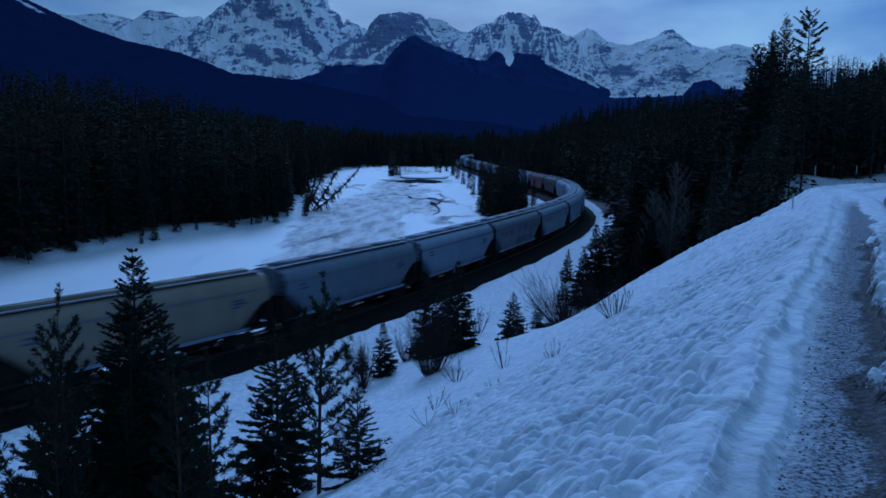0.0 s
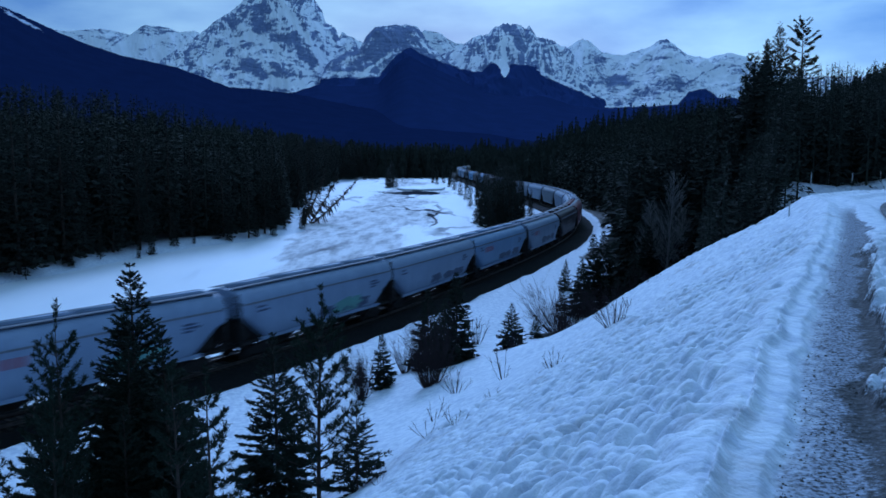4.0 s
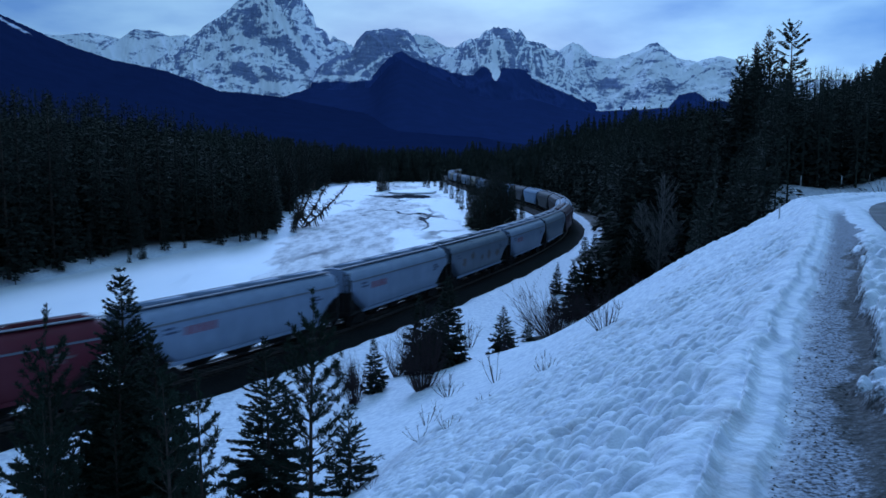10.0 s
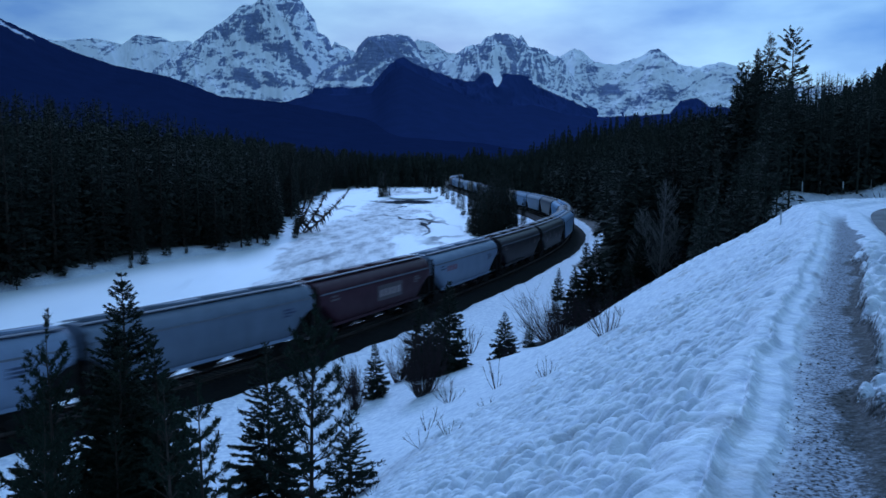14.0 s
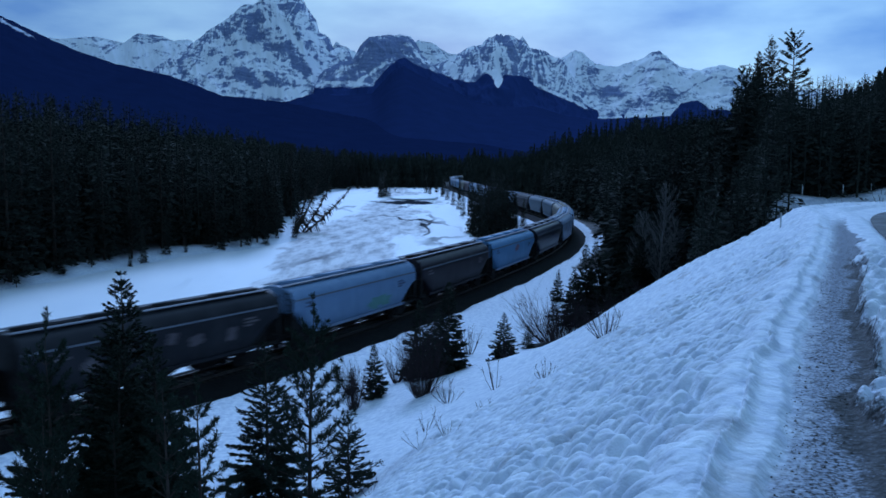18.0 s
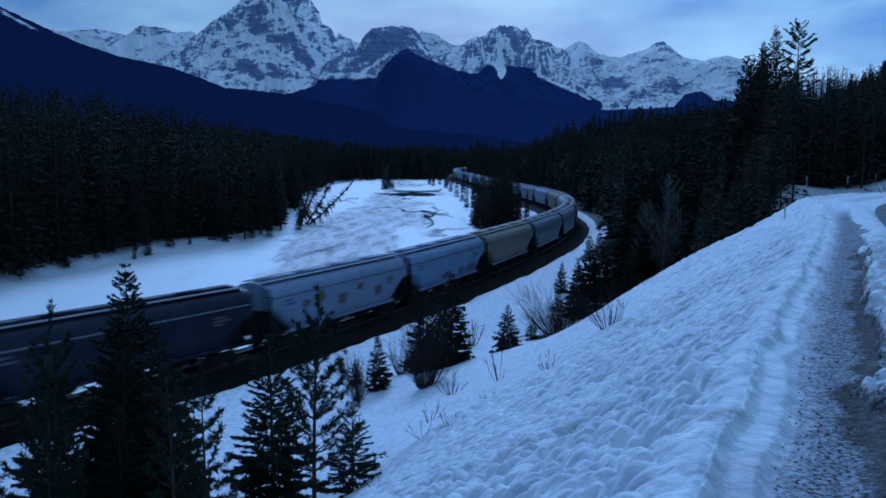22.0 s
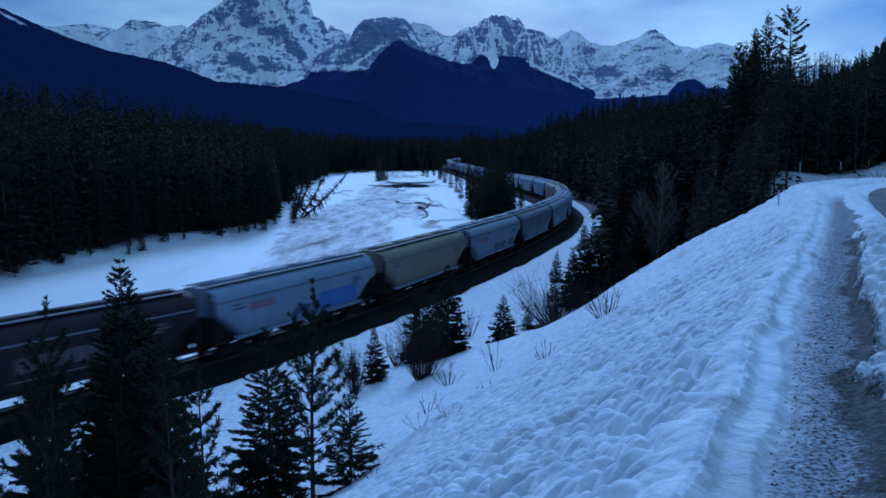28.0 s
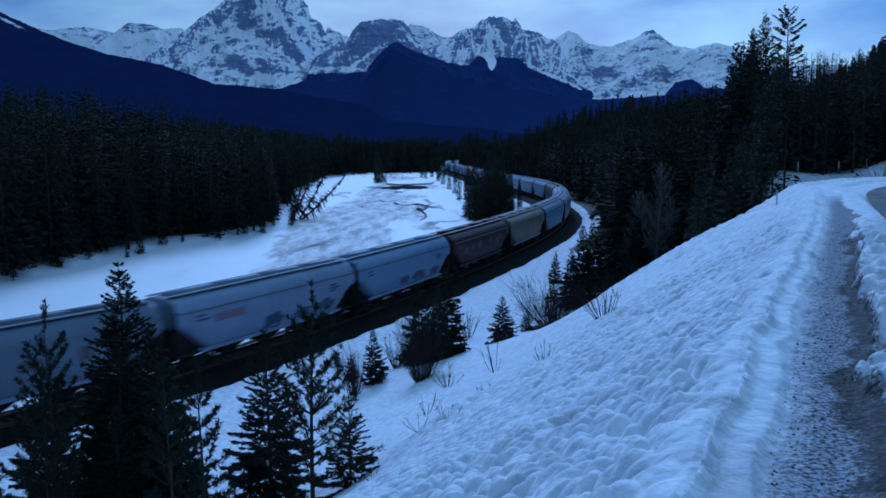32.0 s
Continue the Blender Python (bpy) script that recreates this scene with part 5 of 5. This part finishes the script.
# ---- small things beside the road ----
stones = Geo()
r = np.random.default_rng(33)
px, py = [], []
for _ in range(1500):
    d = 3.0 + 17.0 * r.random() ** 1.6
    v = r.uniform(0.36, 0.80)
    px.append(-0.75 + 0.436 * d * 1.0 + 0.9 * v), py.append(0.9 * d - 0.436 * v)
zz = terrain(np.array(px), np.array(py))[0]
for x, y, z in zip(px, py, zz):
    s = 0.004 + 0.011 * r.random() ** 3
    a = r.random() * 6.28
    c, q = math.cos(a) * s, math.sin(a) * s
    k = r.uniform(0.6, 1.3, 5)
    stones.add([(x + c * k[0], y + q * k[0], z), (x - q * k[1], y + c * k[1], z), (x - c * k[2], y - q * k[2], z), (x + q * k[3], y - c * k[3], z), (x, y, z + s * 0.8 * k[4])], [(0, 1, 4), (1, 2, 4), (2, 3, 4), (3, 0, 4)])
tagged(stones.make("gravel", STONE), "loose wet gravel in the wheel rut", "gravel", kind="stuff")

post = tagged(new("marker_post"), "short whitish marker post in the snow", "post", "marker posts")
g = Geo()
g.box(-0.035, 0.035, -0.035, 0.035, -0.3, 1.05)
g.make("post", WHITE, post)
g = Geo()
g.lathe(((0.0, 1.10), (0.045, 1.06), (0.055, 1.05)), 4, "z")
g.make("cap", WHITE, post)
stand(post, 12.6, 31.2, 10, 0.55, 0.0)
for x, y, s in ((20.6, 48.5, 1.0), (21.6, 50.5, 1.3), (22.9, 51.0, 1.4), (24.2, 50.8, 1.5), (26.0, 51.0, 0.9)):
    copy_stand(post, x, y, 10, s * 0.5, 0.0)


# ---- the grain train ----
LIGHT, PALE, MID, DARK = (0.18, 0.24, 0.335), (0.14, 0.235, 0.365), (0.115, 0.15, 0.20), (0.016, 0.016, 0.020)
MAROON = (0.048, 0.015, 0.024)
BROWN, RED, TAN, NAVY, BLUE = (0.018, 0.013, 0.018), (0.10, 0.015, 0.024), (0.20, 0.172, 0.135), (0.008, 0.012, 0.026), (0.088, 0.235, 0.41)
PAINTS = {"light": paint("pale_grey_paint", LIGHT), "pale": paint("pale_blue_grey_paint", PALE), "mid": paint("mid_grey_paint", MID), "dark": paint("dark_brown_grey_paint", DARK), "brown": paint("dark_brown_paint", BROWN),
          "red": paint("oxide_red_paint", RED), "maroon": paint("dull_maroon_paint", MAROON), "tan": paint("tan_paint", TAN), "navy": paint("navy_black_paint", NAVY, 0.3, 0.3), "blue": paint("sky_blue_paint", BLUE)}
WORDS = {"light": "pale grey", "pale": "pale blue-grey", "mid": "weathered mid-grey", "dark": "very dark brown-grey", "brown": "dark brown", "red": "oxide red", "maroon": "dull maroon", "tan": "tan", "navy": "navy black", "blue": "sky blue"}
MARKS = {"logo": paint("faded_red_mark", (0.22, 0.10, 0.14), 0.3), "ink": paint("dark_spray_paint", (0.05, 0.07, 0.12), 0.2), "green": paint("green_spray_paint", (0.09, 0.23, 0.21), 0.2), "patch": paint("bright_blue_panel", (0.045, 0.14, 0.38), 0.2),
         "cream": paint("faded_cream_lettering", (0.11, 0.092, 0.095), 0.3), "bright": paint("cream_lettering", (0.30, 0.23, 0.235), 0.3), "rust": paint("rust_patch", (0.10, 0.08, 0.085), 0.4)}
HALF, HUNG = 8.75, 1.2
# half of the body's round-shouldered section: across, up
SECTION = ((1.42, 1.2), (1.56, 1.5), (1.60, 2.2), (1.60, 3.2), (1.575, 3.62), (1.50, 3.86), (1.34, 4.12), (1.10, 4.33), (0.75, 4.47), (0.35, 4.53))


def hopper_body():
    g = Geo()
    xs = np.array([-8.75, -8.7, -8.2, -7.5, -6.9, -6.2, -5, -3, -1, 1, 3, 5, 6.2, 6.9, 7.5, 8.2, 8.7, 8.75])
    sec = np.array(SECTION)
    full = np.concatenate([sec, [(0, 4.55)], sec[::-1] * np.array([-1, 1])])
    n = len(full)
    V = []
    for x in xs:
        lift = 1.2 + 1.6 * np.clip((abs(x) - 6.5) / 1.9, 0, 1) ** 0.75
        z = np.where(full[:, 1] < 3.5, lift + (full[:, 1] - 1.2) * (3.5 - lift) / 2.3, full[:, 1])
        in_ = 0.985 if abs(x) > 8.72 else 1.0
        V.append(np.stack([np.full(n, x), full[:, 0] * in_, z], 1))
    V = np.concatenate(V)
    k = len(xs)
    F = [(i * n + j, i * n + (j + 1) % n, (i + 1) * n + (j + 1) % n, (i + 1) * n + j) for i in range(k - 1) for j in range(n)]
    F = [f[::-1] for f in F]
    g.add(V, F)
    for base, flip in ((0, 1), ((k - 1) * n, -1)):
        g.f.append([base + j for j in range(n)][::flip])
    return g


def hopper_meshes():
    """The pieces that all cars share."""
    m = {}
    g = Geo()
    g.box(-6.9, 6.9, -0.05, 0.05, -0.09, 0.09)
    g.box(-6.9, 6.9, -0.09, 0.02, 0.07, 0.11)
    m["side_sill"] = g
    g = Geo()
    g.box(-8.5, 8.5, -0.028, 0.028, -0.05, 0.05)
    m["eave_rail"] = g
    g = Geo()
    g.box(-0.75, 0.75, -1.45, 1.45, -0.06, 0.10)
    g.box(-0.72, 0.72, -0.25, 0.25, -0.35, -0.06)
    m["end_platform"] = g
    # end bracing filled out with black plates for the shade of the bay
    g = Geo()
    g.box(-1.7, 0.68, -0.92, -0.86, -0.3, 1.25)
    g.box(-1.7, 0.68, 0.86, 0.92, -0.3, 1.25)
    g.box(0.30, 0.36, -1.3, 1.3, 0.0, 1.45)
    g.box(-1.2, 0.3, -0.14, 0.14, -0.1, 1.0)
    m["end_brace"] = g
    # black posts added to darken the gap between cars as shade does
    g = Geo()
    g.box(-0.08, 0.08, -0.06, 0.06, 0.0, 2.55)
    m["corner_post"] = g
    g = Geo()
    for y in (-0.22, 0.22):
        g.box(-0.025, 0.025, y - 0.025, y + 0.025, 0, 3.1)
    for z in np.arange(0.25, 3.1, 0.38):
        g.box(-0.018, 0.018, -0.22, 0.22, z - 0.018, z + 0.018)
    m["ladder"] = g
    g = Geo()
    g.box(-8.7, 8.7, -0.20, 0.20, 0.0, 0.04)
    m["running_board"] = g
    g = Geo()
    g.box(-1.95, 1.95, -0.30, 0.30, -0.03, 0.10)
    g.box(-1.9, 1.9, -0.22, 0.22, 0.10, 0.14)
    m["hatch"] = g
    g = Geo()
    g.add([(-1.5, -1.2, 1.25), (1.5, -1.2, 1.25), (1.5, 1.2, 1.25), (-1.5, 1.2, 1.25), (-0.55, -0.5, 0.45), (0.55, -0.5, 0.45), (0.55, 0.5, 0.45), (-0.55, 0.5, 0.45)],
          [(0, 1, 5, 4), (1, 2, 6, 5), (2, 3, 7, 6), (3, 0, 4, 7), (4, 5, 6, 7)])
    g.box(-0.62, 0.62, -0.55, 0.55, 0.34, 0.46)
    m["outlet_gate"] = g
    g = Geo()
    prof = ((-1.25, 0.42), (-1.2, 0.62), (-0.8, 0.72), (-0.45, 0.9), (0.45, 0.9), (0.8, 0.72), (1.2, 0.62), (1.25, 0.42), (0.85, 0.45), (0.45, 0.26), (-0.45, 0.26), (-0.85, 0.45))
    q = len(prof)
    g.add([(x, -0.07, z) for x, z in prof] + [(x, 0.07, z) for x, z in prof], [(i, (i + 1) % q, q + (i + 1) % q, q + i) for i in range(q)])
    g.f.append([i for i in range(q)])
    g.f.append([q + i for i in range(q)][::-1])
    m["side_frame"] = g
    g = Geo()
    g.box(-0.28, 0.28, -1.1, 1.1, 0.42, 0.78)
    m["bolster"] = g
    g = Geo()
    wheel = ((0.12, -0.86), (0.40, -0.84), (0.46, -0.82), (0.46, -0.71), (0.49, -0.70), (0.49, -0.67), (0.38, -0.69), (0.10, -0.72))
    g.lathe(wheel + ((0.085, -0.6), (0.085, 0.6)) + tuple((a, -b) for a, b in wheel[::-1]), 18, "y")
    m["wheelset"] = g
    g = Geo()
    g.box(-0.38, 0.40, -0.09, 0.09, -0.10, 0.10)
    g.box(0.22, 0.46, -0.16, 0.16, -0.14, 0.14)
    m["coupler"] = g
    g = Geo()
    g.lathe(((0.26, -0.02), (0.28, 0.0), (0.26, 0.02), (0.24, 0.0), (0.26, -0.02)), 14, "y")
    g.box(-0.25, 0.25, -0.01, 0.01, -0.02, 0.02)
    g.box(-0.02, 0.02, -0.01, 0.01, -0.25, 0.25)
    m["brake_wheel"] = g
    return m


def blob(seed, x, z, w, h, slant=0.0, lobes=5):
    """A flat sprayed or lettered patch that lies just proud of the car's side."""
    r = np.random.default_rng(seed)
    a = np.linspace(0, 6.283, 28, endpoint=False)
    rad = 1 + 0.22 * np.sin(a * lobes + r.random() * 6) + 0.12 * np.sin(a * (lobes + 4) + r.random() * 6)
    xx, zz = np.cos(a) * rad, np.sin(a) * rad
    sq = np.maximum(np.abs(xx), np.abs(zz)) ** 0.35
    return [(x + (xx[i] / sq[i]) * w / 2 + slant * zz[i] * h, z + (zz[i] / sq[i]) * h / 2) for i in range(28)]


def side_y(z):
    zs, ys = [s[1] for s in SECTION], [s[0] for s in SECTION]
    return np.interp(z, zs, ys)


def mark(car, name, kind, outline, label, side=-1):
    z = np.array([p[1] for p in outline])
    lift = 0.008 + 0.003 * (len(car.children) % 7)
    y = side * (side_y(z) + lift)
    V = [(p[0], yy, p[1]) for p, yy in zip(outline, y)]
    cx, cz = np.mean([p[0] for p in outline]), z.mean()
    V.append((cx, side * (side_y(cz) + lift), cz))
    n = len(outline)
    F = [(i, (i + 1) % n, n)[::-side] for i in range(n)]
    add_mesh(name, V, F, MARKS[kind], car, label)


def hopper(colour, M, body_mesh):
    car = tagged(new("hopper_car"), WORDS[colour] + " covered grain hopper car rolling on the track", "train car", "cars of the grain train")
    body = share("body", body_mesh, car)
    body.material_slots[0].link = "OBJECT"
    body.material_slots[0].material = PAINTS[colour]
    sill_paint = "light" if colour in ("light", "pale", "mid", "blue", "tan") else colour
    for y in (-1.47, 1.47):
        ob = share("side_sill", M["side_sill"].data, car, pose(0, y, 1.22) if y > 0 else pose(0, y, 1.22, 0, 0, 180))
        ob.material_slots[0].link = "OBJECT"
        ob.material_slots[0].material = PAINTS[sill_paint]
        share("eave_rail", M["eave_rail"].data, car, pose(0, y * 1.605 / 1.47, 3.62))
    for x, turn in ((-8.0, 180), (8.0, 0)):
        share("end_platform", M["end_platform"].data, car, pose(x, 0, 1.15, 0, 0, turn))
        share("end_brace", M["end_brace"].data, car, pose(x, 0, 1.25, 0, 0, turn))
        share("coupler", M["coupler"].data, car, pose(x * 1.13, 0, 0.86, 0, 0, turn))
        for y in (-1.2, 1.2):
            share("ladder", M["ladder"].data, car, pose(x * 1.10, y, 1.2))
    share("brake_wheel", M["brake_wheel"].data, car, pose(8.72, 0.5, 2.9, 0, 0, 90))
    for y in (-0.72, 0.72):
        share("running_board", M["running_board"].data, car, pose(0, y, 4.56))
    for x in (-6.3, -2.1, 2.1, 6.3):
        ob = share("hatch", M["hatch"].data, car, pose(x, 0, 4.56))
        ob.material_slots[0].link = "OBJECT"
        ob.material_slots[0].material = PAINTS[colour]
    for x in (-8.68, 8.68):
        for y in (-1.5, 1.5):
            share("corner_post", M["corner_post"].data, car, pose(x, y, 1.2))
    for x in (-3.6, 0.0, 3.6):
        share("outlet_gate", M["outlet_gate"].data, car, pose(x, 0, 0))
    for x in (-6.75, 6.75):
        truck = new("truck")
        truck.parent = car
        truck.location = (x, 0, 0)
        for y in (-1.0, 1.0):
            share("side_frame", M["side_frame"].data, truck, pose(0, y, 0))
        share("bolster", M["bolster"].data, truck)
        for a in (-0.88, 0.88):
            share("wheelset", M["wheelset"].data, truck, pose(a, 0, 0.46))
    return car


# colours and marks of the cars, first to last
CARS = ("light", "tan", "mid", "light", "mid+rust+ink", "light+logo+green", "light+ink+green", "light+ink", "pale+logo+ink", "light+logo+ink", "brown+cream", "red+word", "light+logo", "light+logo", "mid+rust", "light+logo", "mid", "maroon+plate", "light+logo", "brown",
        "dark+rust", "pale+green", "brown", "blue+badge", "navy", "light+rust", "pale+ink", "tan", "mid", "mid", "brown+cream", "light+logo+patch+ink", "tan", "light+logo+ink", "mid+rust", "light+logo+ink", "pale+ink", "maroon+rust", "tan", "pale", "light", "light", "brown", "pale", "light",
        "light", "mid", "tan", "light", "pale", "red", "light", "mid", "light", "pale", "brown", "light", "light", "mid", "light")
# how far each coupling lies from an even spacing, in metres, from the second car on
SPACING = (1.5, 1.6, 1.9, 1.6, 1.2, 1.3, 1.0, -0.6, -0.8, -0.9, -1.1, -1.2, 0.1, -0.1, 0.1, 0.0, -0.8, -1.2, -1.0, -0.6, -0.8, -0.4, -0.6, -0.5, -0.1, 0.3, -0.4, 0.3, 0.1, 0.7, 0.1, 0.8, 1.2, 1.3, 1.1, 0.7, -0.2, 0.1)
SPEED, PITCH_LENGTH, FIRST = 19.43, 18.625, 8.05


def coupling(k):
    """Place along the line, at the start, of the coupling ahead of car k (k counted from the car in view first)."""
    return FIRST + PITCH_LENGTH * k + (SPACING[k] if 0 <= k < len(SPACING) else SPACING[0] if k < 0 else 0.0)


TRAIN = []


def build_train():
    M = {}
    holder = {}
    mats = {"side_sill": WHITE, "eave_rail": GALV, "end_platform": STEEL, "end_brace": STEEL, "corner_post": STEEL, "ladder": STEEL, "running_board": GALV, "hatch": GALV, "outlet_gate": STEEL, "side_frame": STEEL, "bolster": STEEL, "wheelset": STEEL, "coupler": STEEL, "brake_wheel": STEEL}
    spare = []
    for name, g in hopper_meshes().items():
        M[name] = g.make(name, mats[name], smooth=name in ("hatch", "wheelset"))
        spare.append(M[name])
    body = hopper_body().make("body", PAINTS["light"], smooth=False)
    body.data.polygons.foreach_set("use_smooth", [len(p.vertices) == 4 for p in body.data.polygons])
    spare.append(body)
    for i, spec in enumerate(CARS):
        k = i - 1
        colour, *marks = spec.split("+")
        car = hopper(colour, M, body.data)
        r = np.random.default_rng(100 + i)
        bars = "cream" if colour in ("brown", "dark", "navy", "red", "maroon") else "ink"
        for x, z, w in ((-7.3, 3.25, 0.8), (-7.3, 3.0, 1.1), (5.6, 3.1, 0.9), (5.6, 2.9, 1.2), (5.6, 2.7, 0.7)):
            mark(car, "number_bar", bars, [(x, z), (x + w, z), (x + w, z + 0.13), (x, z + 0.13)], "small painted bar")
        for what in marks:
            if what == "logo":
                for q in range(5):
                    mark(car, "faded_mark", "logo", [(-5.8 + q * 0.52, 2.75), (-5.4 + q * 0.52, 2.75), (-5.34 + q * 0.52, 3.25), (-5.74 + q * 0.52, 3.25)], "faded red mark")
            elif what == "cream":
                for q in range(6):
                    mark(car, "lettering_bar", "cream", [(-1.8 + q * 0.75, 2.2), (-1.25 + q * 0.75, 2.2), (-1.25 + q * 0.75, 2.95), (-1.8 + q * 0.75, 2.95)], "faded cream bar")
                mark(car, "lettering_bar", "cream", [(-2.2, 1.78), (3.0, 1.78), (3.0, 1.86), (-2.2, 1.86)], "faded cream bar")
            elif what == "word":
                word = bpy.data.curves.new("lettering", "FONT")
                word.body, word.size, word.extrude = "Canada", 1.55, 0.004
                word.materials.append(MARKS["bright"])
                ob = new("lettering", word)
                ob.parent = car
                ob.matrix_basis = pose(-2.3, -1.618, 2.05, 90)
                ob["label"] = "faded cream painted word"
                mark(car, "lettering_bar", "cream", [(-2.4, 1.72), (0.2, 1.72), (0.2, 1.80), (-2.4, 1.80)], "faded cream bar")
            elif what == "plate":
                mark(car, "plate", "rust", [(-0.6, 2.0), (3.4, 2.0), (3.4, 3.2), (-0.6, 3.2)], "faded lighter panel")
                for q in range(5):
                    mark(car, "lettering_bar", "bright", [(-0.3 + q * 0.72, 2.3), (0.2 + q * 0.72, 2.3), (0.2 + q * 0.72, 2.85), (-0.3 + q * 0.72, 2.85)], "faded cream bar")
            elif what == "badge":
                mark(car, "badge", "logo", blob(900, 0.8, 3.0, 1.5, 0.75, 0.1, 2), "small red oval mark")
            elif what == "ink":
                for q in range(3):
                    mark(car, "graffiti", "ink", blob(300 + i * 7 + q, -0.6 + q * 2.6 + r.uniform(-0.5, 0.5), 1.85, r.uniform(1.6, 2.6), r.uniform(0.6, 1.0), 0.2), "dark sprayed graffiti patch")
            elif what == "green":
                mark(car, "graffiti", "green", blob(500 + i, 2.6, 1.95, 3.4, 1.0, 0.25, 7), "green sprayed graffiti patch")
            elif what == "patch":
                mark(car, "blue_panel", "patch", [(1.0, 1.5), (6.2, 1.5), (6.2, 2.7), (1.6, 2.7)], "bright blue panel")
            elif what == "rust":
                for q in range(5):
                    mark(car, "rust_patch", "rust", blob(700 + i * 5 + q, -5.5 + q * 2.5 + r.uniform(-0.6, 0.6), r.uniform(2.4, 3.2), r.uniform(0.7, 1.4), r.uniform(0.5, 0.9), 0.1, 4), "rusty brown patch")
        TRAIN.append((car, (coupling(k) + coupling(k + 1)) / 2))
    for ob in spare:
        bpy.data.objects.remove(ob)


build_train()


def motions():
    for car, start in TRAIN:
        rows = []
        for t in np.arange(0, 32.01, 1.0):
            s = start - SPEED * t
            x0, y0, _ = on_track(s - 6.75)
            x1, y1, _ = on_track(s + 6.75)
            # local x runs up the line, so the side at local -y faces right of it
            rows.append((float(t), pose((x0 + x1) / 2, (y0 + y1) / 2, 0, 0, 0, math.degrees(math.atan2(y1 - y0, x1 - x0)))))
        walk(car, rows)


motions()
